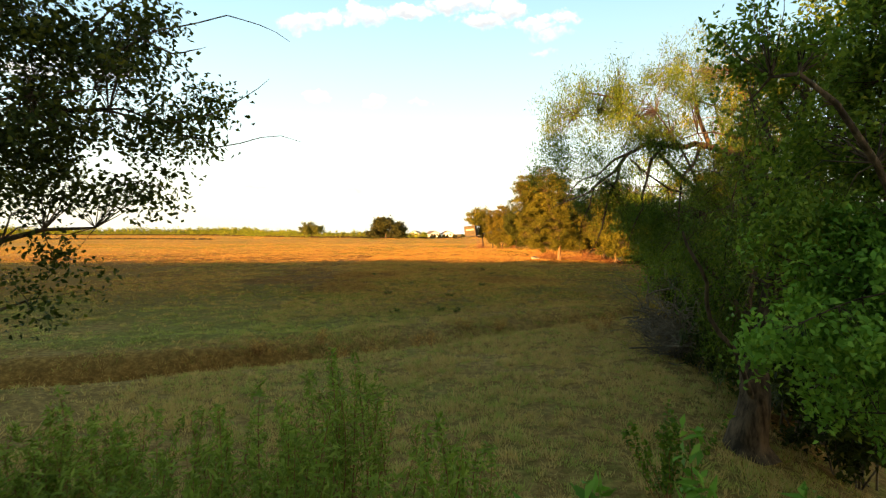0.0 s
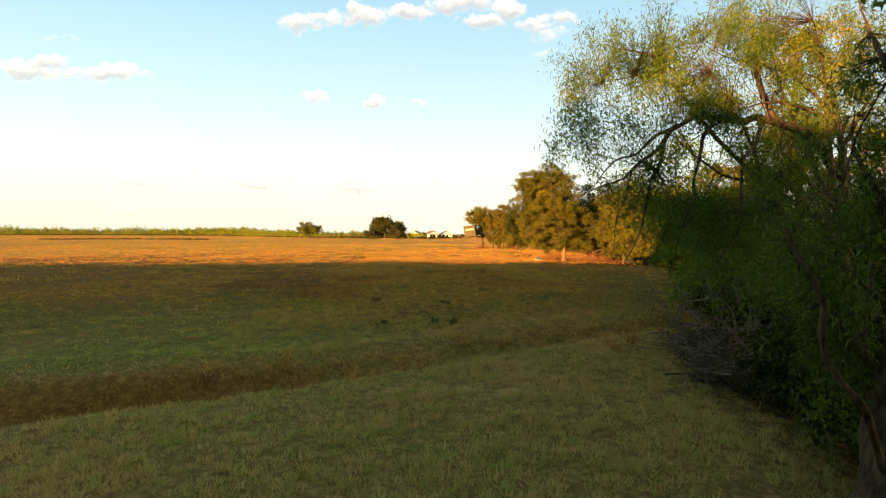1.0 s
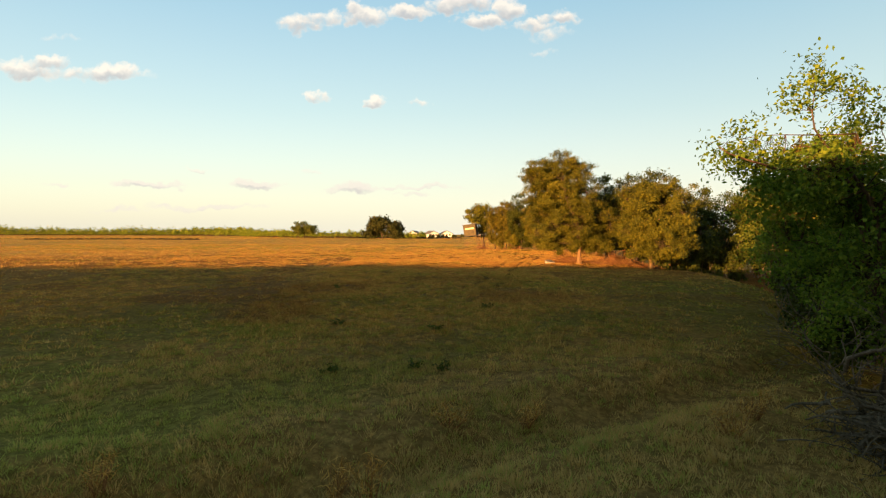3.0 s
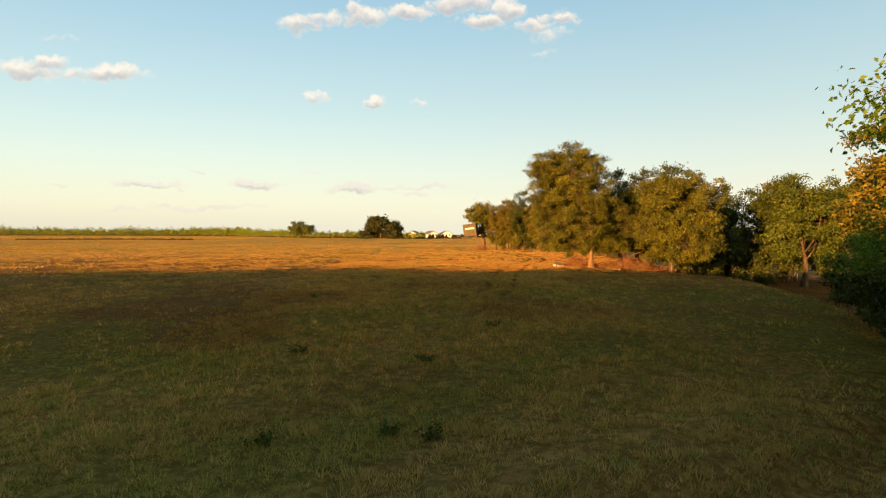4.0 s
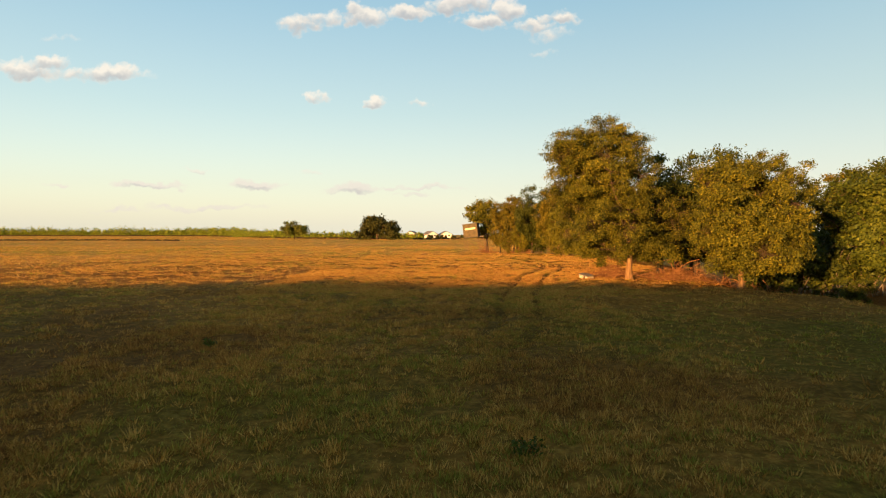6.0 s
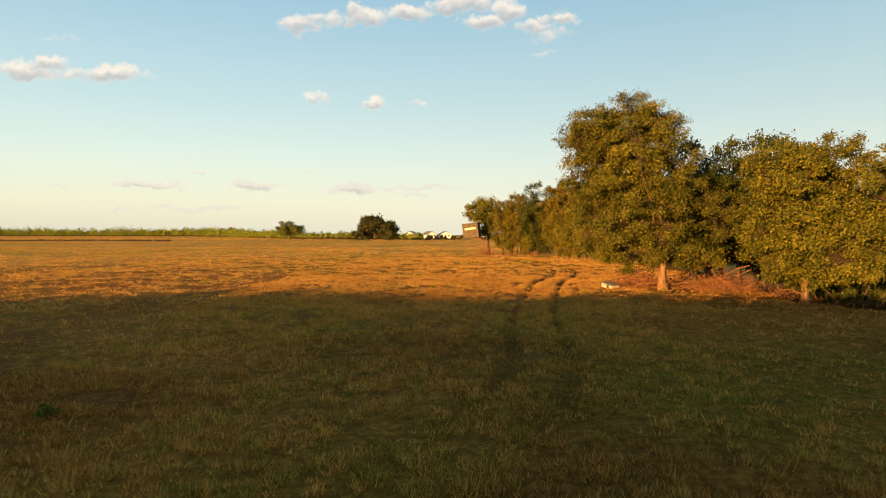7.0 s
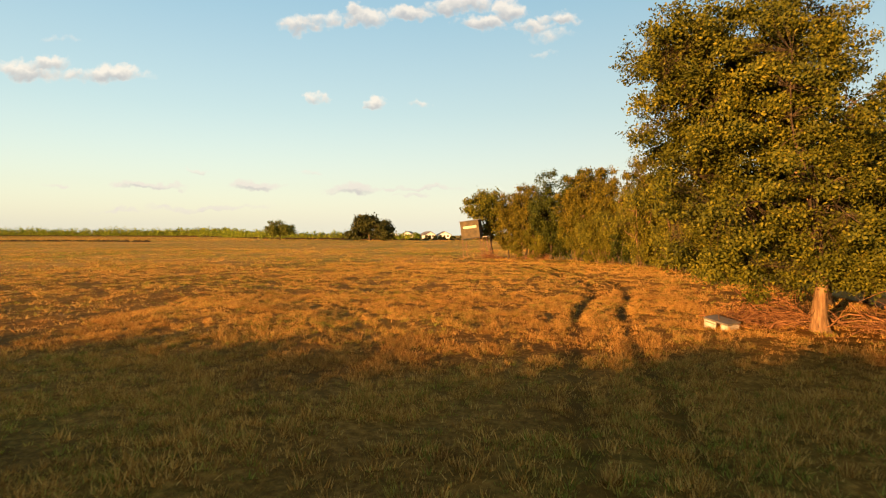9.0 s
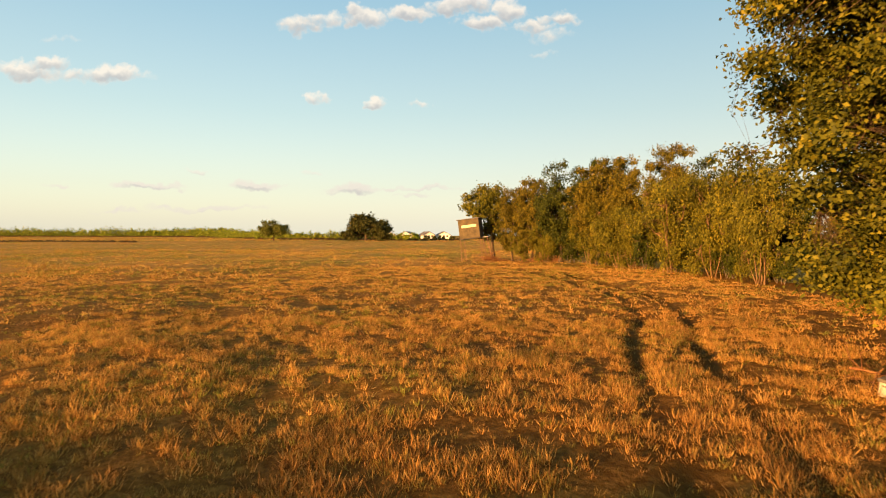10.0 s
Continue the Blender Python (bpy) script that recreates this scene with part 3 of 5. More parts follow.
def tree(name, label, at, trunk, trunk_r, blobs, tips, leaves, leaf, mats, seed, limbs=10, twig=0.35, hang=0.0, gaps=0.42, low=0.35, category="tree", twigs=1, per_bough=7, bough_size=0.27, simple=False):
    """A tree: trunk (points from its foot up), limbs into the crown's blobs (centre and radii), twigs, and leaves round each twig.
    All places are from the foot at 'at'."""
    rs = np.random.RandomState(seed)
    thing = new(name)
    thing.location = at
    trunk = np.asarray(trunk, float)
    line = np.concatenate([bend(trunk[i], trunk[i + 1], rs, wob=0.03, n=5)[:-1] for i in range(len(trunk) - 1)] + [trunk[-1:]])
    s = np.linspace(0, 1, len(line))
    rad = trunk_r * (1 - 0.85 * s ** 0.8) * (1 + 0.45 * np.exp(-s * 18))
    tv, tf = tube(line, rad, 16)
    core = np.repeat(line, 16, 0)
    ridge = 1 + 0.13 * np.tile(rs.uniform(-1, 1, 16), len(line)) + rs.normal(0, 0.025, len(tv))
    part("trunk", mesh_from("trunk", core + (tv - core) * ridge[:, None], tf, mats[0], True), None, thing)
    vol = np.array([r[0] * r[1] * r[2] for _, r in blobs]) ** 0.75
    many = max(8, tips // per_bough)
    pick = rs.choice(len(blobs), int(many * (1 + gaps)) + 1, p=vol / vol.sum())
    d = rs.normal(0, 1, (len(pick), 3))
    d /= np.linalg.norm(d, axis=1, keepdims=True)
    radius = rs.rand(len(pick)) ** 0.38
    cen, rr = np.array([b[0] for b in blobs], float)[pick], np.array([b[1] for b in blobs], float)[pick]
    bump = 1 + 0.2 * np.sin(d[:, :1] * 5 + seed) * np.sin(d[:, 1:2] * 6 + 2 * seed) + 0.12 * np.sin(d[:, 2:3] * 9 + seed)
    mid = cen + d * rr * radius[:, None] * bump
    open_ = np.array([noise.noise(Vector(p) * (1.6 / max(rr.mean(), 0.6)) + Vector((seed, 0, 0))) for p in mid])
    order = np.argsort(-(open_ + rs.rand(len(mid)) * 0.5))[:many]
    mid, d = mid[order], d[order]
    bough = rs.randint(0, len(mid), tips)
    near = bough_size * rr.mean() * rs.uniform(0.55, 1.35, len(mid))
    shift = rs.normal(0, 1, (tips, 3))
    shift *= (rs.rand(tips) ** 0.5 / np.linalg.norm(shift, axis=1))[:, None]
    pts = mid[bough] + shift * near[bough][:, None] * np.array([1.15, 1.15, 0.7])
    d = 0.45 * d[bough] + shift * np.array([1, 1, 1.3])
    d /= np.maximum(np.linalg.norm(d, axis=1, keepdims=True), 1e-6)
    # limbs towards places spread over the crown
    ends = [pts[rs.randint(tips)]]
    while len(ends) < limbs:
        far = np.min([np.linalg.norm(pts - e, axis=1) for e in ends], axis=0)
        ends.append(pts[np.argmax(far)])
    bearers, nodes_, node_r, owner = [], [], [], []
    lo = int(len(line) * low)
    for i, e in enumerate(ends):
        j = lo + rs.randint(max(1, len(line) - lo))
        root = line[min(j, len(line) - 1)]
        tgt = root + (e - root) * 0.86
        b = bend(root, tgt, rs, sag=0.10, wob=0.07, n=9)
        r0 = max(0.012, min(rad[min(j, len(rad) - 1)] * 0.6, 0.085))
        rb = np.linspace(r0, max(0.006, r0 * 0.14), 9)
        bearers.append([tube(b, rb, 6)])
        nodes_.append(b[2:])
        node_r.append(rb[2:])
        owner += [i] * len(b[2:])
    N, R = np.concatenate(nodes_), np.concatenate(node_r)
    per, owner = max(1, leaves // tips), np.array(owner)
    near_node = np.concatenate([np.argmin(((N[None] - c[:, None]) ** 2).sum(-1), 1) for c in np.array_split(pts, 1 + tips // 400)])
    tw, tf = twig_tubes(N[near_node], pts, np.minimum(R[near_node] * 0.5, 0.016), rs)
    for i, pieces in enumerate(bearers):
        mine = np.flatnonzero(owner[near_node] == i)[::twigs] if twigs else []
        if len(mine):
            pieces.append((tw[mine].reshape(-1, 3), (tf[None] + 9 * np.arange(len(mine))[:, None, None]).reshape(-1, 4)))
        part("limb", mesh_from("limb", *join(pieces), mats[-1] if len(mats) > 2 else mats[0], True), None, thing)
    k = rs.randint(max(1, per // 2), per + per // 2 + 1, tips)
    home, out_ = np.repeat(pts, k, 0), np.repeat(d, k, 0)
    at_ = home + rs.normal(0, twig, home.shape) * np.array([1, 1, 0.75])
    if hang:
        at_[:, 2] -= hang * np.abs(rs.normal(0, 1.0, len(at_))) * 0.8
        at_[:, :2] = home[:, :2] + (at_[:, :2] - home[:, :2]) * 0.6
    part("crown", leaves_mesh("crown", at_, leaf[0], leaf[1], rs, mats[1], hang, out_, simple), None, thing)
    return tagged(thing, label, category)


def stand(x, y, sink=0.05):
    return (x, y, float(land(np.array([x]), np.array([y]))[0]) - sink)


def placed(ob, x, y, size=1.0, turn=0.0, wide=None):
    w = wide or size
    return copy_thing(ob, pose(*stand(x, y), 0, 0, turn) @ Matrix.Diagonal((w, w, size, 1)))


# the tall elm beside the brush pile, and its lower neighbour
# pale bark for the sunlit trunks, dark bark for limbs in crown shade
tree("elm_tree", "tall elm with olive-gold leaves and a bare sunlit trunk", stand(13.5, 63.8), [(0, 0, 0), (0.03, 0, 1.9), (-0.1, 0.3, 3.6), (-0.7, 0.7, 5.6), (-1.3, 0.9, 7.2)], 0.185,
     [((-1.9, 1.0, 7.9), (3.0, 2.8, 2.1)), ((0.1, 0.9, 7.6), (1.3, 1.8, 1.7)), ((-3.7, 1.1, 7.9), (1.25, 1.8, 1.4)), ((-0.6, 0.9, 5.8), (3.1, 3.0, 1.7)), ((-3.3, 1.4, 6.6), (1.3, 1.6, 1.0)), ((-1.4, 0.7, 3.8), (3.4, 3.0, 1.5)), ((-3.1, 1.6, 4.4), (1.7, 2.0, 1.5)),
      ((1.9, 0.6, 3.4), (2.2, 2.4, 1.7)), ((0.2, 0, 2.3), (2.8, 2.4, 0.9)), ((-2.3, 0.8, 2.2), (1.6, 1.6, 0.8)), ((-1.2, 0.8, 9.0), (1.4, 1.4, 0.9)),
      ((-2.8, 1.2, 5.7), (1.8, 2.0, 1.3)), ((-1.6, 0.9, 6.8), (2.6, 2.5, 1.5)), ((-1.0, 0.8, 4.9), (2.9, 2.7, 1.3)), ((-2.6, 1.0, 7.4), (1.9, 2.0, 1.5)),
      ((0.6, 0.4, 1.9), (2.6, 2.0, 0.75)), ((-2.2, 0.6, 1.9), (1.5, 1.5, 0.7)), ((2.2, 0.3, 1.6), (1.5, 1.6, 0.8))],
     4600, 178000, (0.103, 0.062), (M_PALEBARK, M_ELM, M_BARK), 41, limbs=26, twig=0.14, gaps=0.12, per_bough=8, bough_size=0.22)
tree("elm_tree", "round elm with dense yellow-green leaves by the creek bank", stand(18.4, 60.3), [(0, 0, 0), (0.1, 0, 1.3), (0.5, 0.1, 3.0), (0.8, 0, 5.4)], 0.17,
     [((0.8, 0.2, 4.6), (3.2, 3.0, 3.0)), ((0.4, 0, 2.8), (3.0, 2.8, 1.5)), ((1.6, 0.3, 6.3), (2.0, 2.0, 1.3)), ((-0.6, 0.2, 5.9), (1.7, 1.7, 1.3)), ((0.9, 0, 1.9), (2.6, 2.4, 0.8))], 2600, 95000, (0.13, 0.085), (M_PALEBARK, M_ELM, M_BARK), 42, simple=True, limbs=16, twig=0.14, gaps=0.12, per_bough=8, bough_size=0.2)
# trees across the creek bed
grove = [(31.5, 65.8, 9.6, 43), (35.6, 66.5, 9.3, 44)]
for gx_, gy_, h, sd in grove:
    tree("creek_tree", "slender tree with yellow-green leaves across the creek bed", stand(gx_, gy_), [(0, 0, 0), (0.1, 0, 2.2), (-0.3, 0, 4.2), (-0.2, 0, h * 0.8)], 0.24,
         [((-0.4, 0, h * 0.72), (2.6, 2.4, h * 0.26)), ((-1.3, 0.2, h * 0.5), (1.6, 1.6, 1.4)), ((1.3, 0, h * 0.55), (1.8, 1.8, 1.6)), ((-1.7, 0.2, h * 0.33), (0.9, 0.9, 0.8))],
         900, 27000, (0.22, 0.15), (M_BARK, M_CREEKLEAF), sd, limbs=12, twig=0.22, gaps=0.15, simple=True)

# stock trees for the wood's edge and the belt behind
dark = tree("oak_tree", "dark leafy oak at the wood's edge", stand(17.6, 70.0), [(0, 0, 0), (0.1, 0, 2.0), (-0.1, 0.1, 4.2), (0, 0, 7.0)], 0.22,
            [((0, 0, 6.0), (2.5, 2.5, 2.2)), ((0.6, 0.2, 3.8), (2.8, 2.8, 1.8)), ((-0.9, 0, 4.6), (2.2, 2.2, 1.9)), ((0.2, 0, 2.4), (2.4, 2.4, 1.1))],
            1000, 24000, (0.19, 0.125), (M_BARK, M_DARKLEAF), 45, limbs=12, twig=0.2, gaps=0.3, twigs=3, simple=True, bough_size=0.25)
gold = tree("hackberry_tree", "hackberry tree with dry golden-green leaves at the pasture's edge", stand(16.6, 104.5), [(0, 0, 0), (0.2, 0, 2.0), (0, 0.1, 4.4), (-0.2, 0, 7.2)], 0.17,
            [((0, 0, 6.6), (2.0, 2.0, 2.0)), ((0.5, 0.2, 4.6), (2.3, 2.3, 1.7)), ((-0.7, 0, 5.0), (1.8, 1.8, 1.7)), ((0, 0, 2.8), (2.0, 2.0, 1.4))],
            1000, 24000, (0.19, 0.12), (M_BARK, M_GOLDLEAF), 46, limbs=12, twig=0.18, gaps=0.3, twigs=3, simple=True, bough_size=0.25)


def shrub(name, label, at, height, seed, mats, tips=200, leaves=3600, leaf=(0.12, 0.06), bare=0.12):
    """Several thin stems from one foot with a loose crown."""
    rs = np.random.RandomState(seed)
    thing = new(name)
    thing.location = at
    pieces, stems = [], []
    for i in range(9):
        a = i * 2.4 + rs.rand()
        out = height * rs.uniform(0.2, 0.5)
        tip = (math.cos(a) * out, math.sin(a) * out, height * rs.uniform(0.7, 0.95))
        b = bend((math.cos(a) * rs.uniform(0.1, 0.45), math.sin(a) * rs.uniform(0.1, 0.45), 0), tip, rs, sag=0.05, wob=0.09, n=8)
        pieces.append([tube(b, np.linspace(0.024 * height / 4 + 0.008, 0.006, 8), 6)])
        stems.append(b)
    N = np.concatenate([b[2:] for b in stems])
    clumps = 14 + tips // 12
    j = rs.randint(0, len(N), clumps)[rs.randint(0, clumps, tips)]
    heart = N + rs.normal(0, 0.10 * height, N.shape) * np.array([1, 1, 0.7])
    p = heart[j] + rs.normal(0, 0.065 * height, (tips, 3)) * np.array([1, 1, 0.7])
    up_ = p[:, 2] > bare * height
    j, p = j[up_], p[up_]
    tw, tf = twig_tubes(N[j], p, np.full(len(p), 0.009), rs)
    for i, stem in enumerate(pieces):
        mine = np.flatnonzero(j // 6 == i)
        if len(mine):
            stem.append((tw[mine].reshape(-1, 3), (tf[None] + 9 * np.arange(len(mine))[:, None, None]).reshape(-1, 4)))
        part("stem", mesh_from("stem", *join(stem), mats[0], True), None, thing)
    k = max(2, leaves // tips)
    at_ = np.repeat(p, k, 0) + rs.normal(0, 0.036 * height, (k * len(p), 3))
    out_ = np.repeat((p - np.array([0, 0, 0.4 * height])) / height * 2, k, 0)
    part("crown", leaves_mesh("crown", at_, leaf[0], leaf[1], rs, mats[1], 0.05, out_, True), None, thing)
    return tagged(thing, label, "shrub")


brush = shrub("multi_stem_shrub", "many-stemmed shrub with dry golden leaves and pale stems", stand(17.6, 101.5), 4.8, 47, (M_PALEBARK, M_LACY), 460, 20000, (0.15, 0.088), 0.10)
under = shrub("understory_shrub", "dark green understory shrub on the creek bank", stand(10.4, 20.0), 3.2, 48, (M_DEADWOOD, M_DARKLEAF), 220, 5000, (0.2, 0.12))

rng = random.Random(5)
# dark and golden trees along the wood's edge: x, y, top, width share, kind
for x, y, top, w, kind in [
        (19.4, 68.0, 8.2, 0.9, dark), (22.3, 70.0, 8.8, 1.0, dark), (26.5, 74.0, 6.8, 1.0, dark), (30.5, 77.0, 7.6, 1.1, dark), (35.0, 75.0, 8.0, 1.1, dark),
        (28.5, 83.0, 6.8, 1.0, gold), (24.0, 80.0, 6.2, 0.9, dark), (21.0, 75.5, 6.2, 0.9, dark), (38.0, 80.0, 8.6, 1.2, gold),
        (10.7, 115.6, 7.7, 0.72, gold), (12.4, 113.6, 8.5, 0.8, gold), (14.6, 110.2, 9.4, 0.9, dark), (16.9, 107.6, 9.3, 0.72, dark), (18.2, 103.6, 9.3, 0.85, gold),
        (18.0, 106.5, 8.6, 0.9, dark), (21.3, 101.5, 9.9, 0.85, gold), (22.8, 97.5, 8.2, 0.9, dark), (24.5, 92.5, 7.2, 0.9, dark), (26.5, 88.0, 6.6, 0.9, gold), (13.2, 115.5, 7.8, 0.9, dark)]:
    placed(kind, x, y, (top - stand(x, y)[2]) / (8.3 if kind == dark else 8.7), rng.uniform(0, 360), w)
# lacy shrubs in front of them: x, y, top, width share
for x, y, top, w in [(11.4, 113.4, 2.6, 0.5), (13.4, 110.8, 3.4, 0.6), (16.3, 106.4, 4.9, 0.65), (18.3, 100.6, 4.6, 0.65), (18.9, 95.0, 6.6, 1.1), (20.4, 91.4, 6.4, 0.95), (20.9, 87.0, 6.4, 0.75), (22.6, 93.6, 5.4, 0.8)]:
    placed(brush, x, y, (top - stand(x, y)[2]) / 5.0, rng.uniform(0, 360), w)
# the spreading tree behind the hunting blind
tree("hackberry_tree", "spreading tree with an open crown behind the hunting blind", stand(9.0, 118.6), [(0, 0, 0), (0, 0, 2.4), (-0.6, 0, 4.2), (-0.9, 0, 6.2)], 0.2,
     [((-0.6, 0, 6.6), (2.6, 2.2, 1.2)), ((1.0, 0, 5.2), (2.4, 2.0, 1.8)), ((-1.6, 0, 5.2), (1.5, 1.5, 1.2)), ((0.8, 0, 3.2), (2.2, 1.8, 1.5))], 520, 14000, (0.26, 0.17), (M_BARK, M_ELM), 49, limbs=12, twig=0.25, gaps=0.3, simple=True)

# the thicket along the near creek bank
near_tree = tree("creek_elm_tree", "leafy dark green elm leaning out of the creek thicket", stand(11.2, 25.0), [(0, 0, 0), (0.1, 0, 1.8), (-0.5, 0.1, 3.8), (-0.8, 0, 6.0)], 0.17,
                 [((-1.0, 0, 5.4), (2.2, 2.0, 1.7)), ((0.4, 0.3, 4.0), (2.4, 2.2, 1.6)), ((-2.0, 0.2, 4.6), (1.6, 1.4, 0.9)), ((-0.6, 0, 2.6), (2.0, 2.0, 1.3)), ((-1.6, 0.2, 7.0), (1.0, 1.0, 0.7)), ((-3.3, -0.1, 5.8), (0.9, 0.8, 0.45)), ((-2.4, 0, 6.7), (0.9, 0.8, 0.7))],
                 1200, 28000, (0.105, 0.062), (M_BARK, M_DEEPGREEN), 53, limbs=16, twig=0.17, gaps=0.5)
limb_line = [(0.0, 0, 4.4), (-1.2, -0.2, 5.0), (-2.6, -0.3, 5.2), (-3.8, -0.2, 5.7)]
placed(near_tree, 14.0, 31.5, 0.74, 130, 0.8)
placed(dark, 15.0, 20.0, 1.0, 250, 0.9)
placed(dark, 18.0, 27.0, 0.95, 80, 1.0)
placed(gold, 19.8, 40.0, 1.0, 10, 1.0)
placed(dark, 24.0, 36.0, 0.95, 120, 1.1)
placed(dark, 26.5, 48.0, 0.9, 220, 1.0)
for x, y, s in [(9.8, 17.4, 0.95), (9.6, 14.0, 0.9), (11.8, 27.6, 0.8), (12.8, 22.5, 1.1), (15.4, 34.0, 0.8), (17.0, 37.5, 0.8), (11.5, 18.5, 1.2), (8.8, 11.5, 0.8), (8.8, 13.2, 0.95), (9.0, 15.4, 1.0), (8.7, 16.8, 0.6), (10.6, 14.5, 1.2), (21.5, 45.5, 0.9), (14.0, 29.0, 1.0), (24.5, 62.0, 0.5), (27.5, 64.5, 0.6), (21.6, 62.5, 0.4), (24.5, 68.0, 1.4), (27.0, 69.5, 1.6), (29.5, 70.0, 1.5), (22.0, 66.0, 1.1), (33.0, 70.5, 1.6), (36.5, 70.0, 1.5), (26.0, 72.0, 1.9), (16.5, 110.5, 1.7), (19.5, 105.5, 1.9), (21.5, 101.5, 2.0), (22.5, 96.0, 2.0), (24.5, 92.0, 1.9), (14.2, 113.5, 1.3), (26.5, 88.5, 1.6), (19.7, 95.4, 0.7), (21.2, 91.0, 0.75), (18.6, 98.4, 0.9), (22.2, 87.4, 0.7), (17.6, 104.0, 0.8), (15.2, 109.6, 0.7)]:
    placed(under, x, y, s, rng.uniform(0, 360))

# the big bole at the gap, with a thin leaning stem
willow = tree("willow_tree", "leaning willow with a thick rough trunk and hanging leaves", stand(6.7, 11.3, 0.1), [(0, 0, 0), (0.15, 0.1, 1.2), (0.6, 0.4, 3.0), (1.1, 0.6, 5.0), (1.5, 0.8, 7.4)], 0.36,
              [((1.4, 0.9, 5.4), (1.5, 1.4, 1.5)), ((1.6, 0.9, 7.2), (1.5, 1.3, 1.2)), ((-0.6, 0.3, 3.6), (0.9, 0.8, 0.9)), ((-0.5, 0.4, 2.6), (1.0, 0.8, 0.7)), ((0.6, 0.5, 4.4), (1.2, 0.9, 0.8))],
              700, 20000, (0.125, 0.024), (M_BARK, M_WILLOW), 50, limbs=14, twig=0.2, hang=0.34, gaps=0.4)
rs_w = np.random.RandomState(77)


def limb(tree_, line, r0, r1, wob=0.05, sides=8, name="limb"):
    """One more limb, through places measured from the tree's foot."""
    path = np.concatenate([bend(a, b, rs_w, wob=wob, n=5)[:-1] for a, b in zip(line, line[1:])] + [np.array(line[-1:], float)])
    part(name, mesh_from(name, *tube(path, np.linspace(r0, r1, len(path)), sides), M_BARK, True), None, tree_)


limb(near_tree, limb_line, 0.07, 0.01)
limb(willow, [(0.1, 0, 1.0), (-0.45, -0.3, 2.1), (-1.0, -0.4, 3.3), (-1.4, -0.3, 4.2)], 0.055, 0.025)


def from_foot(foot, places):
    return [tuple(float(p[k] - foot[k]) for k in range(3)) for p in places]


# the willow in the creek bed, whose long limb arches out over the bank and droops
wf = stand(10.4, 17.2, 0.1)
W_BLOBS = [((4.9, 15.9, 6.1), (1.35, 1.1, 0.9)), ((4.3, 15.8, 5.3), (0.75, 0.8, 0.6)), ((6.3, 16.3, 6.6), (1.6, 1.2, 0.9)), ((6.2, 15.9, 5.4), (1.7, 1.1, 0.5)), ((8.2, 16.8, 7.2), (1.6, 1.3, 1.1)),
           ((9.6, 17.0, 6.2), (1.4, 1.3, 1.3)), ((6.0, 15.0, 3.5), (1.2, 0.9, 0.8)), ((6.9, 15.3, 2.6), (1.5, 0.9, 1.1)), ((8.2, 15.8, 2.9), (1.5, 1.0, 1.4)), ((5.0, 14.7, 3.9), (0.8, 0.7, 0.5)), ((8.0, 16.2, 4.3), (1.3, 1.0, 0.7)), ((3.9, 14.5, 4.4), (0.95, 0.8, 0.6))]
arch = tree("willow_tree", "old willow with a long arching limb and fine drooping leaves", wf, [(0, 0, 0), (0.1, 0, 1.6), (-0.1, 0, 3.4), (-0.4, -0.1, 5.2), (-0.6, -0.1, 7.8)], 0.3,
            [(from_foot(wf, [c])[0], r) for c, r in W_BLOBS], 1900, 68000, (0.115, 0.021), (M_BARK, M_WILLOW), 56, simple=True, limbs=18, twig=0.19, hang=0.3, gaps=0.7, low=0.5)
for line, r0, r1 in [([(10.2, 17.1, 3.9), (9.2, 17.0, 4.9), (7.9, 16.7, 5.2), (6.7, 16.3, 5.15), (5.7, 15.6, 4.75), (4.6, 14.7, 4.1)], 0.12, 0.018),
                     ([(5.9, 15.8, 4.85), (5.2, 15.3, 4.2), (4.5, 14.6, 3.7), (3.5, 13.9, 3.3)], 0.05, 0.008), ([(5.5, 15.4, 4.5), (5.1, 15.0, 3.7), (4.9, 14.8, 2.9), (4.5, 14.6, 2.2)], 0.045, 0.008),
                     ([(7.4, 16.5, 5.15), (6.6, 16.2, 5.6), (5.6, 15.9, 6.2), (4.6, 15.8, 6.4)], 0.06, 0.01), ([(8.4, 16.8, 5.1), (8.0, 16.8, 6.3), (7.6, 16.8, 7.4)], 0.07, 0.012),
                     ([(6.9, 16.4, 5.1), (6.3, 15.6, 4.4), (6.0, 15.1, 3.4), (5.5, 14.8, 2.4)], 0.05, 0.008), ([(4.6, 14.7, 4.1), (4.2, 14.5, 3.9), (3.8, 14.4, 3.4)], 0.02, 0.005),
                     ([(8.0, 16.6, 5.1), (7.2, 15.8, 4.2), (6.9, 15.2, 2.9), (6.3, 14.9, 1.9)], 0.05, 0.008), ([(4.9, 15.0, 4.0), (4.4, 14.4, 3.2), (4.2, 14.2, 2.4)], 0.02, 0.004)]:
    limb(arch, from_foot(wf, line), r0, r1)
# the pale-stemmed tree in the sun behind it
tree("creek_tree", "tall pale-stemmed tree with sunlit yellow leaves in the creek bed", stand(12.8, 22.6, 0.1), [(0, 0, 0), (0, 0, 3.0), (-0.3, 0, 6.0), (-0.6, 0, 8.4), (-0.5, 0, 10.4)], 0.2,
     [((-0.8, 0, 8.6), (2.6, 2.0, 1.3)), ((-0.4, 0, 10.4), (1.7, 1.5, 1.0)), ((-1.6, 0, 7.0), (1.4, 1.3, 1.0)), ((1.4, 0, 7.4), (1.8, 1.6, 1.4)), ((0.2, 0, 5.4), (2.0, 1.6, 1.0))],
     900, 30000, (0.13, 0.045), (M_PALEBARK, M_SUNYELLOW), 57, limbs=16, twig=0.2, hang=0.15, gaps=0.5)
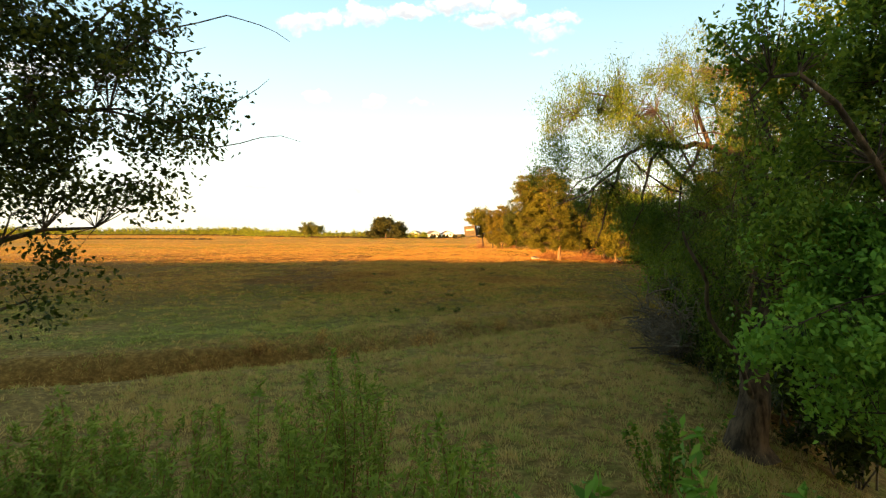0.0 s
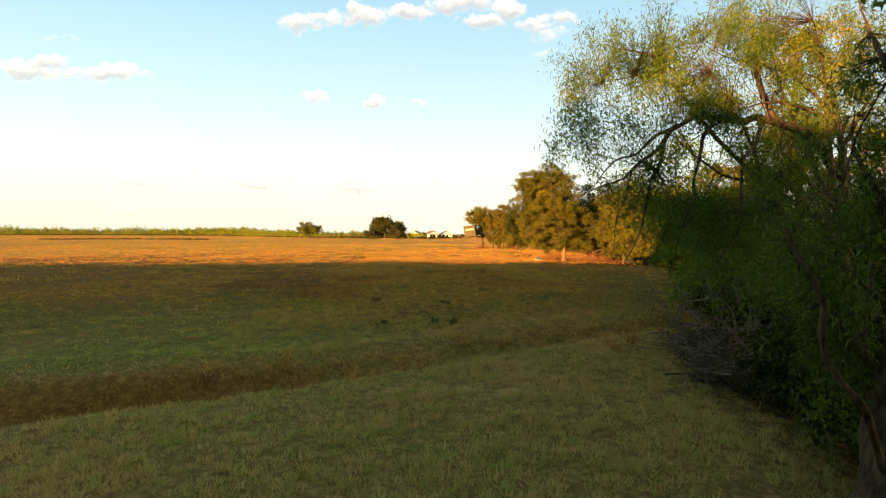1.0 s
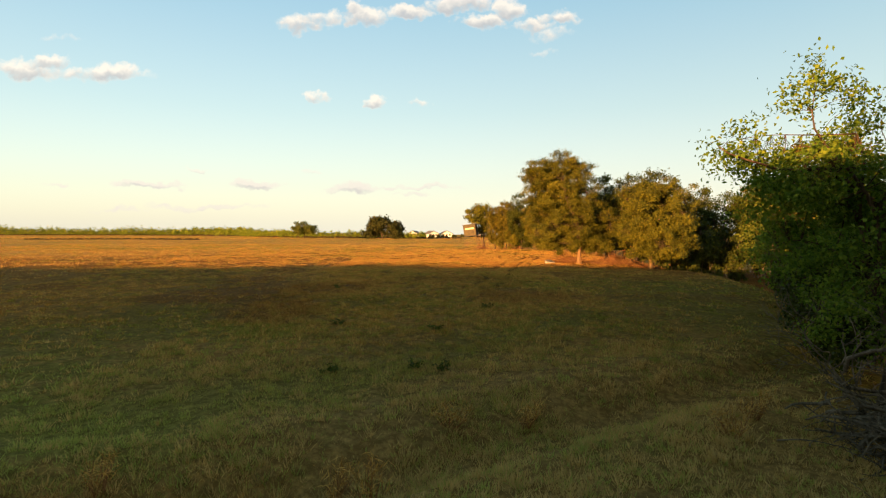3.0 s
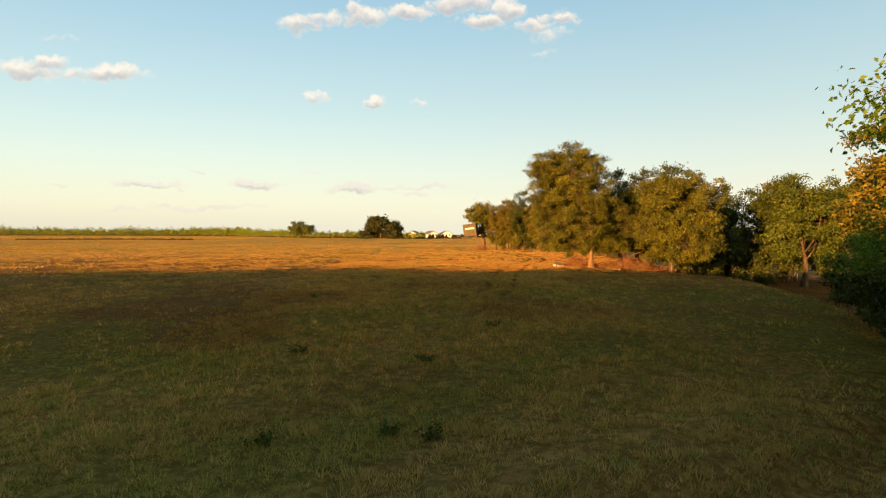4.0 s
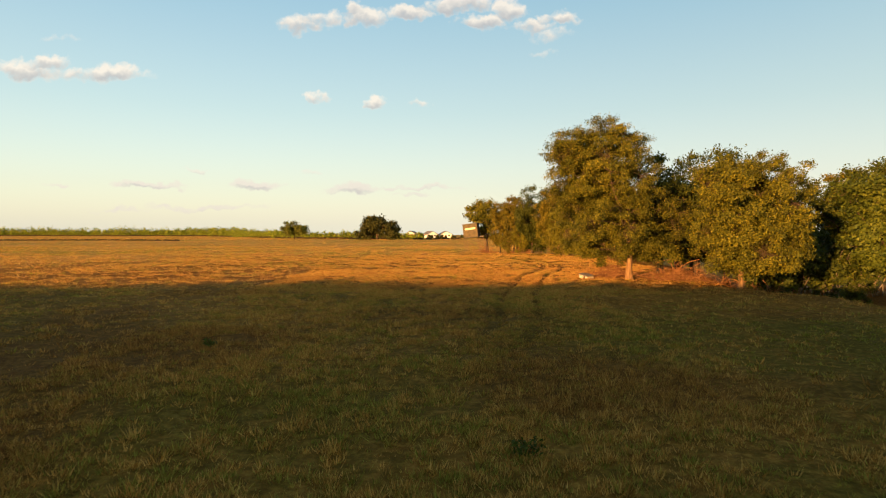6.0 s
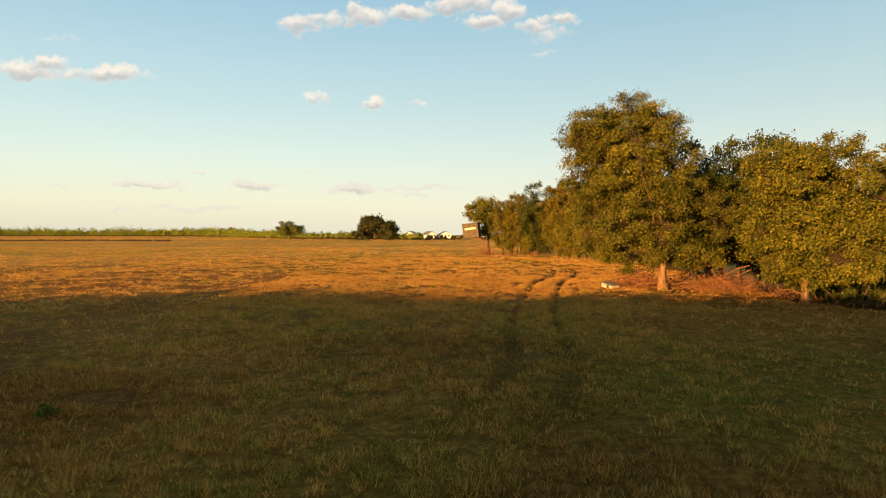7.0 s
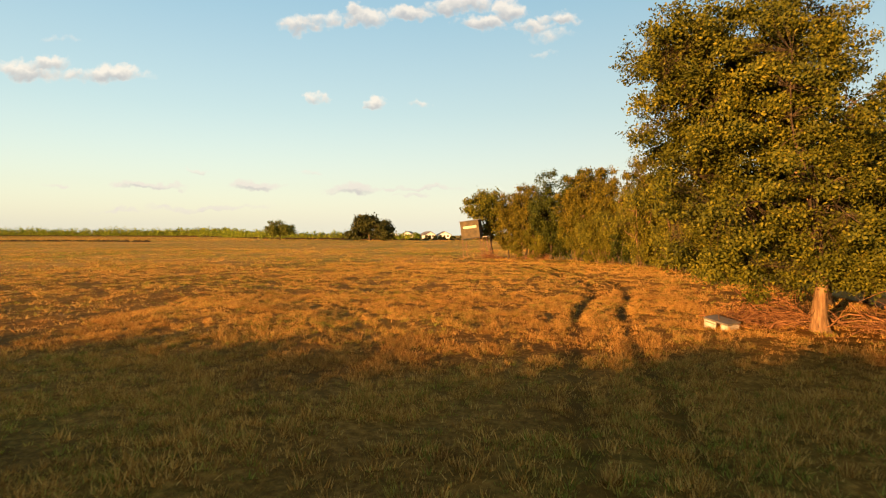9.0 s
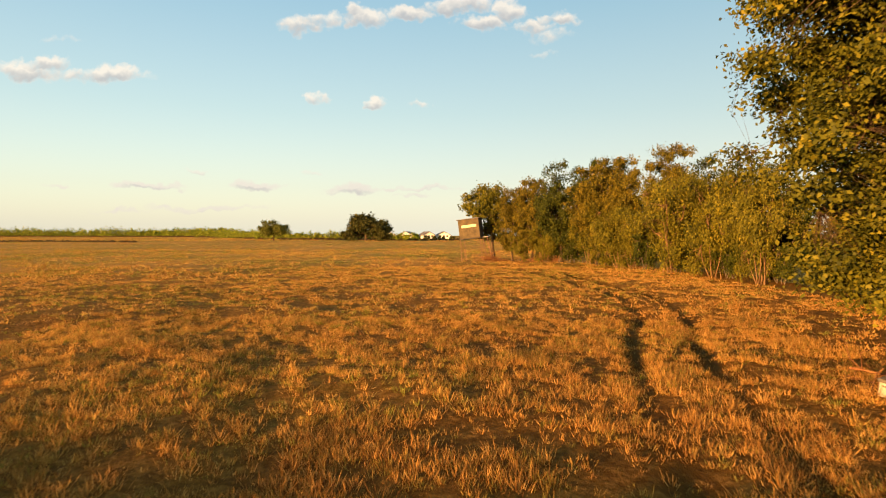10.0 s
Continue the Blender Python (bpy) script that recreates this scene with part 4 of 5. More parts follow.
# the leafy box elder in front of it, and the taller pecan above
tree("box_elder_tree", "box elder with bright green leaves low on the bank", stand(8.0, 7.6, 0.1), [(0, 0, 0), (-0.3, 0, 1.5), (-0.7, -0.2, 2.8), (-1.1, -0.2, 4.0)], 0.12,
     [((-1.9, -0.3, 3.6), (1.7, 0.9, 1.0)), ((-0.6, 0, 2.8), (1.5, 1.0, 1.0)), ((-1.2, 0, 4.3), (1.2, 0.9, 0.7))],
     800, 26000, (0.095, 0.055), (M_BARK, M_ELDER), 51, limbs=14, twig=0.17, hang=0.12, gaps=0.5)
tree("pecan_tree", "tall dark green pecan over the gap", stand(8.6, 9.0, 0.1), [(0, 0, 0), (-0.2, 0, 2.0), (-0.7, -0.2, 4.4), (-1.0, -0.2, 7.0)], 0.2,
     [((-1.9, -0.6, 6.8), (2.2, 1.3, 1.9)), ((-1.5, -0.5, 5.2), (2.0, 1.3, 1.5)), ((-0.6, 0, 4.0), (1.8, 1.2, 1.3)), ((-1.2, -0.4, 8.3), (2.3, 1.3, 1.3)), ((0.3, -0.3, 6.6), (1.7, 1.2, 1.9))],
     1700, 62000, (0.09, 0.048), (M_BARK, M_DEEPGREEN), 54, limbs=16, twig=0.17, hang=0.05, gaps=0.4)
# the tree that hangs over the gap on the other side
cedar = tree("cedar_elm_tree", "small-leaved elm with bare twigs over the gap", stand(-7.3, 6.6, 0.1), [(0, 0, 0), (0.4, 0, 1.8), (1.2, -0.2, 3.4), (2.0, -0.4, 5.4)], 0.22,
     [((3.6, -0.3, 4.9), (2.5, 1.2, 1.2)), ((2.4, -0.3, 4.3), (2.6, 1.2, 1.2)), ((4.8, -0.4, 4.5), (1.4, 0.8, 0.5)), ((4.9, -0.4, 5.4), (1.2, 0.8, 0.7)), ((4.5, -0.4, 3.2), (0.45, 0.4, 0.4)), ((3.2, -0.4, 3.4), (1.2, 0.8, 0.6)), ((5.1, -0.4, 3.95), (0.9, 0.4, 0.2)), ((4.5, -0.5, 2.8), (0.4, 0.3, 0.25))],
     1300, 27000, (0.066, 0.04), (M_BARK, M_DARKLEAF), 52, twigs=2, limbs=24, twig=0.10, gaps=0.8, per_bough=5, bough_size=0.2)
for line in [[(4.6, -0.4, 4.7), (5.6, -0.4, 4.6), (6.2, -0.4, 4.35), (7.0, -0.4, 4.4)], [(5.6, -0.4, 4.6), (6.1, -0.4, 4.65), (6.7, -0.4, 5.0)], [(4.4, -0.4, 5.3), (5.6, -0.4, 5.45), (6.3, -0.4, 5.6), (6.9, -0.4, 5.35)],
             [(5.4, -0.4, 5.4), (5.9, -0.4, 5.25), (6.1, -0.4, 5.3)], [(5.0, -0.4, 5.4), (5.5, -0.4, 5.9), (5.7, -0.4, 6.2)]]:
    limb(cedar, line, 0.014, 0.002, 0.06, 5, "bare_twig")

# an unseen belt of trees added behind, which shades the near pasture
belt = tree("added_belt_tree", "dense unseen tree added behind the gap to shade the pasture", stand(-122, -13), [(0, 0, 0), (0.1, 0, 2.0), (0, 0, 6.0)], 0.2,
            [((0, 0, 7.3), (2.7, 2.2, 0.4)), ((0, 0, 5.6), (2.7, 2.2, 1.6)), ((0.3, 0, 3.4), (2.8, 2.4, 1.9)), ((-0.4, 0, 1.4), (2.6, 2.2, 1.3))], 420, 2300, (0.9, 0.75), (M_BARK, M_DARKLEAF), 60, limbs=5, twig=0.22, gaps=0.0, twigs=0, simple=True, bough_size=0.16)
# where the belt's shadow should end; the tree tops are set from it
SHADE_X, SHADE_Y = [-40, -16, -9, -4.5, 0, 4, 8, 12, 20], [59.0, 59.2, 60.3, 62.4, 61.4, 59.6, 58.8, 60.2, 60.0]
# the short third row blocks sun that slips through low gaps
for row, y0 in enumerate((-13.0, -16.5, -20.0)):
    for i in range(28 if row == 2 else 0, 45 if row == 2 else 50):
        x = -122 + 3.0 * i + 1.5 * row + rng.uniform(-0.4, 0.4)
        y = y0 + rng.uniform(-0.6, 0.6)
        reach_y = float(np.interp(x + 59, SHADE_X, SHADE_Y)) + (rng.uniform(-1.2, 1.2) if row == 0 else -1.5)
        top = (reach_y - y) * math.tan(radians(SUN_UP)) / math.cos(radians(SUN_SIDE))
        placed(belt, x, y, (top - float(land(np.array([x]), np.array([y]))[0])) / 8.0, rng.uniform(0, 360), 1.0)


# ---- the far side of the pasture ----
tree("live_oak_tree", "wide dark live oak standing alone far out in the pasture", stand(-26.4, 284, 0.2), [(0, 0, 0), (0, 0, 2.4), (0.3, 0, 4.5), (0, 0, 7.0)], 0.55,
     [((-1.0, 0, 6.4), (5.5, 5, 3.6)), ((5.0, 0, 5.0), (4.6, 4, 3.4)), ((-5.2, 0, 3.2), (4.2, 4, 2.4)), ((6.6, 0, 3.0), (3.2, 3, 2.6)), ((-2.6, 0, 7.6), (3.0, 3, 2.4))],
     600, 9000, (0.85, 0.6), (M_BARK, M_LIVEOAK), 70, limbs=14, twig=0.7, gaps=0.0, per_bough=4)
tree("lone_tree", "round green tree standing alone far out in the pasture", stand(-62, 284, 0.2), [(0, 0, 0), (0, 0, 1.7), (0.2, 0, 3.4), (0, 0, 5.5)], 0.3,
     [((0, 0, 5.0), (4.9, 4.2, 2.5)), ((-2.0, 0, 4.0), (3.2, 3, 1.9)), ((2.4, 0, 3.9), (3.2, 3, 1.8))], 420, 7000, (0.6, 0.42), (M_BARK, M_LONETREE), 71, limbs=12, twig=0.55, gaps=0.0, per_bough=5)


def hedge(name, label, line, height, thick, seed, mat, leaf, every, round_=0.6):
    """A far line of bushes: clumps of leaves of uneven height along a line."""
    rs = np.random.RandomState(seed)
    spots, outs = [], []
    fine_line = curve_line(line, 40)
    p = np.array(fine_line)
    d = np.concatenate([[0], np.cumsum(np.linalg.norm(np.diff(p, axis=0), axis=1))])
    for s in np.arange(0, d[-1], every):
        x, y = np.interp(s, d, p[:, 0]) + rs.normal(0, thick), np.interp(s, d, p[:, 1]) + rs.normal(0, thick)
        h = (height[0] + (height[1] - height[0]) * s / d[-1]) * (0.5 + 0.4 * rs.rand() ** 2 + 0.25 * float(lattice(np.array([s]), np.array([0.0]), 26, seed)[0]))
        k = 110
        q = rs.normal(0, 1, (k, 3))
        q *= (rs.rand(k) ** 0.4 / np.linalg.norm(q, axis=1))[:, None] * np.array([round_, round_, 1.0]) * h * 0.9
        q[:, 2] = np.abs(q[:, 2])
        spots.append(q + np.array(stand(x, y)))
        outs.append(q / h)
    at_, out_ = np.concatenate(spots), np.concatenate(outs)
    return tagged(new(name, leaves_mesh(name, at_, leaf, leaf * 0.75, rs, mat, 0.0, out_, True)), label, "hedge", kind="stuff")


hedge("far_woods", "low green woods along the far end of the pasture", [(-1000, 960), (-700, 850), (-480, 780), (-350, 735), (-240, 640), (-170, 540)], (21.0, 9.5), 3.0, 72, M_HEDGE, 1.9, 1.9)
hedge("far_hedgerow", "low green hedgerow far across the pasture", [(-190, 560), (-120, 430), (-75, 350), (-45, 325), (-8, 322)], (9.2, 4.6), 1.2, 75, M_HEDGE, 1.0, 1.2)
hedge("garden_hedge", "dark garden bushes in front of the far houses", [(-24, 372), (0, 385), (22, 390), (60, 395)], (2.6, 2.6), 2.0, 73, M_LIVEOAK, 1.0, 2.2)
hedge("far_tree_line", "distant trees beyond the pasture", [(60, 380), (140, 330), (220, 250), (240, 150)], (9.0, 9.0), 5.0, 74, M_LIVEOAK, 1.8, 4.0)
hedge("fence_row_weeds", "strip of dark dry weeds along the foot of the far hedgerow", [(-700, 838), (-480, 768), (-350, 722), (-240, 628), (-180, 536), (-118, 420), (-74, 342), (-44, 318), (10, 314)], (2.2, 1.0), 0.5, 76, M_DRYWEED, 0.9, 1.6, 1.2)
# low dark leaf clumps along a thin dark line across the field
hedge("field_dark_strip", "thin dark leafy strip out in the pasture", [(-175, 262), (-140, 252), (-108, 244), (-92, 240)], (0.75, 0.75), 0.5, 77, M_DRYWEED, 0.4, 0.7, 1.4)

def block(bm, lo, hi):
    """A box between two corners, added to bm."""
    r = bmesh.ops.create_cube(bm, size=1.0)
    for v_ in r["verts"]:
        v_.co = Vector([lo[i] + (v_.co[i] + 0.5) * (hi[i] - lo[i]) for i in range(3)])
    return r["verts"]


def box_mesh(*boxes, bevel=0.0):
    bm = bmesh.new()
    for lo, hi in boxes:
        block(bm, lo, hi)
    if bevel:
        bmesh.ops.bevel(bm, geom=bm.edges[:], offset=bevel, segments=1, affect="EDGES")
    return bm


def house(x, y, turn, width, deep, wall_h):
    """A far bungalow: walls, a gabled roof with eaves, windows and a door."""
    thing = new("house")
    thing.matrix_world = pose(*stand(x, y, 0.1), 0, 0, turn)
    bm = bmesh.new()
    w, d, rise = width / 2, deep / 2, wall_h * 0.75
    shape = [(-w, 0), (w, 0), (w, wall_h), (0, wall_h + rise), (-w, wall_h)]
    a = [bm.verts.new((px_, -d, pz)) for px_, pz in shape]
    b = [bm.verts.new((px_, d, pz)) for px_, pz in shape]
    bm.faces.new(a)
    bm.faces.new(b[::-1])
    for i in range(5):
        bm.faces.new((a[i], b[i], b[(i + 1) % 5], a[(i + 1) % 5]))
    bmesh.ops.recalc_face_normals(bm, faces=bm.faces)
    part("wall", bm, M_WALL, thing)
    for sgn in (-1, 1):
        bm = bmesh.new()
        lo_, hi_ = (sgn * (w + 0.6), wall_h - 0.45), (0, wall_h + rise + 0.05)
        vs = [bm.verts.new((px_, py_, pz + dz)) for dz in (0.04, 0.28) for px_, pz, py_ in ((lo_[0], lo_[1], -d - 0.5), (hi_[0], hi_[1], -d - 0.5), (hi_[0], hi_[1], d + 0.5), (lo_[0], lo_[1], d + 0.5))]
        for f in ((0, 1, 2, 3), (4, 7, 6, 5), (0, 4, 5, 1), (1, 5, 6, 2), (2, 6, 7, 3), (3, 7, 4, 0)):
            bm.faces.new([vs[i] for i in f])
        bmesh.ops.recalc_face_normals(bm, faces=bm.faces)
        part("roof", bm, M_ROOF, thing)
    for cx in (-w * 0.55, w * 0.5):
        win = part("window", box_mesh(((cx - 0.7, -d - 0.06, 1.0), (cx + 0.7, -d + 0.05, 2.2))), M_WHITE, thing)
        part("pane", box_mesh(((cx - 0.58, -d - 0.08, 1.1), (cx + 0.58, -d - 0.055, 2.1))), M_GLASS, win)
    part("door", box_mesh(((-0.5, -d - 0.06, 0.0), (0.5, -d + 0.04, 2.1))), M_PLYDARK, thing)
    return tagged(thing, "far white house with a grey gabled roof beyond the pasture", "house", "far houses")


for x, y, turn, w in [(-30.0, 410, 18, 8.5), (-18.0, 415, -15, 8.0), (-6.5, 418, 24, 7.5), (3.5, 424, 10, 8.0), (-42, 430, -10, 8)]:
    house(x, y, turn, w, 8.0, 2.4)


# ---- the hunting blind on stilts ----
def rod(a, b, r, sides=7, r2=None):
    v_, f = tube(np.array([a, b], float), [r, r if r2 is None else r2], sides)
    return v_, f


def hunting_blind(x, y, turn):
    thing = new("hunting_blind")
    thing.matrix_world = pose(x, y, stand(x, y)[2], 0, 0, turn) @ pose(0, 0, 0, 0, -7.0, 0)
    w, d, z0, z1 = 1.08, 0.85, 2.45, 4.38
    # front wall with its long slot, in four boards round the opening
    front = part("front_wall", box_mesh(((-w, -d, z0), (w, -d + 0.03, z0 + 1.08)), ((-w, -d, z0 + 1.38), (w, -d + 0.03, z1)),
                                        ((-w, -d, z0 + 1.08), (-w + 0.3, -d + 0.03, z0 + 1.38)), ((w - 0.28, -d, z0 + 1.08), (w, -d + 0.03, z0 + 1.38)), bevel=0.004), M_PLY, thing, "weathered plywood front with a long shooting slot")
    part("shutter", box_mesh(((-w + 0.31, -d + 0.005, z0 + 1.09), (w - 0.29, -d + 0.022, z0 + 1.37)), bevel=0.004), M_SLOT, front, "pale board closing the slot")
    for sx in (-0.55, 0.0, 0.5):
        part("batten", box_mesh(((sx - 0.025, -d - 0.02, z0 + 0.02), (sx + 0.025, -d - 0.001, z0 + 1.0)), bevel=0.004), M_PLY, front)
    # walls turned from the sun get darker plywood, shade in the colour
    part("back_wall", box_mesh(((-w, d - 0.03, z0), (w, d, z1)), bevel=0.004), M_PLYDARK, thing)
    for sx in (-1, 1):
        part("side_wall", box_mesh(((sx * w - 0.015, -d + 0.031, z0), (sx * w + 0.015, d - 0.031, z1)), bevel=0.004), M_PLYDARK if sx > 0 else M_PLY, thing)
    part("floor", box_mesh(((-w - 0.05, -d - 0.05, z0 - 0.09), (w + 0.05, d + 0.05, z0 - 0.005)), bevel=0.006), M_PLYDARK, thing)
    part("roof", box_mesh(((-w - 0.12, -d - 0.14, z1 + 0.004), (w + 0.12, d + 0.14, z1 + 0.07)), bevel=0.01), M_ROOF, thing)
    part("landing", box_mesh(((w + 0.06, -0.3, z0 - 0.08), (w + 0.65, 0.5, z0 - 0.02)), bevel=0.006), M_SLOT, thing, "pale board landing by the door")
    for sx in (-1, 1):
        for sy in (-1, 1):
            foot, head = (sx * (w + 0.02), sy * (d + 0.2), 0.0), (sx * (w - 0.06), sy * (d - 0.06), z0 - 0.08)
            part("leg", mesh_from("leg", *rod(foot, head, 0.028), M_RUSTSTEEL), None, thing, "rusty steel leg")
    for a, b in [((-w, -d - 0.15, 0.25), (w - 0.05, -d, 2.2)), ((w, -d - 0.15, 0.25), (w, d, 2.2)), ((w, d + 0.15, 0.25), (w, -d, 2.2)), ((-w, d + 0.15, 0.3), (-w, -d, 2.2))]:
        part("brace", mesh_from("brace", *rod(a, b, 0.014), M_RUSTSTEEL), None, thing)
    ladder = part("ladder", mesh_from("ladder", *join([rod((w + 0.75, 0.0, 0), (w + 0.45, 0.0, z0), 0.02), rod((w + 0.75, 0.4, 0), (w + 0.45, 0.4, z0), 0.02)]), M_RUSTSTEEL), None, thing)
    for i in range(7):
        s = (i + 0.7) / 8
        part("rung", mesh_from("rung", *rod((w + 0.75 - 0.3 * s, 0, z0 * s), (w + 0.75 - 0.3 * s, 0.4, z0 * s), 0.013), M_RUSTSTEEL), None, ladder)
    return tagged(thing, "plywood hunting blind on rusty stilts with a pale slot", "hunting blind")


hunting_blind(6.9, 116.4, -16)


# ---- the old chest and the brush piles ----
def old_chest(x, y, turn):
    """An old white chest freezer on its side: a shell with a dark lid and a gap in its front."""
    thing = new("chest_freezer")
    thing.matrix_world = pose(x, y, stand(x, y, 0.05)[2], 4, 9, turn)
    L, D, H = 0.38, 0.25, 0.26
    body = part("body", box_mesh(((-L, D - 0.04, 0), (L, D, H)), ((-L, -D, 0), (-L + 0.04, D - 0.041, H)), ((L - 0.04, -D, 0), (L, D - 0.041, H)),
                                 ((-L + 0.041, -D, 0), (0.0, -D + 0.04, H)), ((0.16, -D, 0), (L - 0.041, -D + 0.04, H)), ((-L + 0.041, -D + 0.041, 0), (L - 0.041, D - 0.041, 0.04)), bevel=0.012), M_WHITE, thing)
    part("rim", box_mesh(((-L + 0.05, -D - 0.006, H - 0.07), (0.0, -D - 0.001, H - 0.04)), bevel=0.002), M_LID, body)
    part("lid", box_mesh(((-L - 0.02, -D - 0.03, H + 0.004), (L + 0.02, D + 0.02, H + 0.06)), bevel=0.014), M_LID, thing, "dark weathered lid")
    return tagged(thing, "old white chest freezer dumped beside the brush pile", "freezer")


old_chest(11.0, 64.25, -62)


def brush_pile(name, label, x, y, long, wide, high, count, seed, mat, thick=0.022, turn=0.0):
    """Cut branches thrown in a heap; the larger ones are sticks of their own."""
    rs = np.random.RandomState(seed)
    thing = new(name)
    thing.location = stand(x, y)
    ca, sa = math.cos(radians(turn)), math.sin(radians(turn))
    fine = []
    for i in range(count):
        px_, py_ = rs.normal(0, long / 2), rs.normal(0, wide / 2)
        cx, cy = px_ * ca - py_ * sa, px_ * sa + py_ * ca
        gz_ = float(land(np.array([x + cx]), np.array([y + cy]))[0]) - thing.location.z
        fall = math.exp(-(px_ / long) ** 2 - (py_ / wide) ** 2)
        zc = gz_ + abs(rs.normal(0.0, 0.5)) * high * fall + 0.04
        a = rs.uniform(0, 2 * np.pi)
        ln = rs.uniform(0.5, 1.6) * (1.4 if i < 36 else 0.8)
        tilt = rs.normal(0.0, 0.3)
        dv = np.array([math.cos(a) * math.cos(tilt), math.sin(a) * math.cos(tilt), math.sin(tilt)]) * ln / 2
        c = np.array([cx, cy, zc + abs(dv[2])])
        b = bend(c - dv, c + dv, rs, wob=0.09, n=6)
        b[:, 2] = np.maximum(b[:, 2], gz_ + 0.01)
        r = thick * rs.uniform(0.4, 1.0) * (1.6 if i < 36 else 0.55)
        pieces = [tube(b, np.linspace(r, r * 0.35, 6), 5)]
        for _ in range(3 if i < 36 else 0):
            j = rs.randint(1, 5)
            pieces.append(tube(bend(b[j], b[j] + rs.normal(0, 0.28, 3) + np.array([0, 0, 0.1]), rs, wob=0.1, n=4), np.linspace(r * 0.45, r * 0.12, 4), 4))
        if i < 36:
            part("stick", mesh_from("stick", *join(pieces), mat, True), None, thing)
        else:
            fine += pieces
    if fine:
        tagged(part("small_twig_litter", mesh_from("small_twig_litter", *join(fine), mat, True), None, thing), kind="stuff")
    return tagged(thing, label, "brush pile")


brush_pile("brush_pile", "heap of reddish cut branches beside the elm's trunk", 12.4, 64.6, 1.3, 0.9, 0.55, 240, 80, M_BRUSHWOOD)
brush_pile("brush_pile", "long heap of reddish cut branches under the elms", 16.2, 63.4, 2.6, 1.2, 0.7, 380, 81, M_BRUSHWOOD, turn=-18)
brush_pile("brush_pile", "scattered cut branches on the creek bank", 20.8, 61.6, 2.4, 1.2, 0.5, 220, 82, M_BRUSHWOOD, turn=-15)
brush_pile("brush_pile", "dry fallen branches at the foot of the pasture's edge", 13.6, 112.2, 2.6, 0.7, 0.45, 160, 83, M_BRUSHWOOD, turn=-40)
brush_pile("brush_pile", "dry reddish branches below the hunting blind", 8.6, 115.9, 1.3, 0.7, 0.5, 120, 84, M_BRUSHWOOD)
brush_pile("brush_pile", "dead grey branches heaped on the creek bank", 8.9, 21.6, 1.0, 1.3, 1.0, 260, 85, M_DEADWOOD, 0.03)
brush_pile("brush_pile", "dead grey branches tangled below the thicket", 8.2, 18.6, 0.8, 1.2, 1.2, 240, 86, M_DEADWOOD, 0.025)


def dead_tree(x, y, seed, height, reach, stems=4):
    """A leafless grey tree with forked limbs."""
    rs = np.random.RandomState(seed)
    thing = new("dead_tree")
    thing.location = stand(x, y, 0.1)

    def fork(a, way, ln, r, depth, pieces):
        e = a + way * ln
        b = bend(a, e, rs, sag=0.05, wob=0.10, n=6)
        pieces.append(tube(b, np.linspace(r, r * 0.55, 6), 6))
        if depth:
            for _ in range(3):
                j = rs.randint(3, 6)
                w = way + rs.normal(0, 0.55, 3)
                w = w / np.linalg.norm(w)
                fork(b[j], w, ln * rs.uniform(0.45, 0.75), r * 0.5, depth - 1, pieces)

    for i in range(stems):
        a = rs.uniform(0, 2 * np.pi)
        way = np.array([math.cos(a) * reach, math.sin(a) * reach, 1.0])
        way /= np.linalg.norm(way)
        pieces = []
        fork(np.array([math.cos(a) * 0.1, math.sin(a) * 0.1, 0.0]), way, height * rs.uniform(0.4, 0.6), 0.03, 3, pieces)
        part("limb", mesh_from("limb", *join(pieces), M_DEADWOOD, True), None, thing)
    return tagged(thing, "leafless grey dead tree in the thicket", "dead tree")


dead_tree(8.1, 18.3, 90, 4.4, 0.5, 5)
dead_tree(9.6, 22.8, 92, 3.2, 0.8)


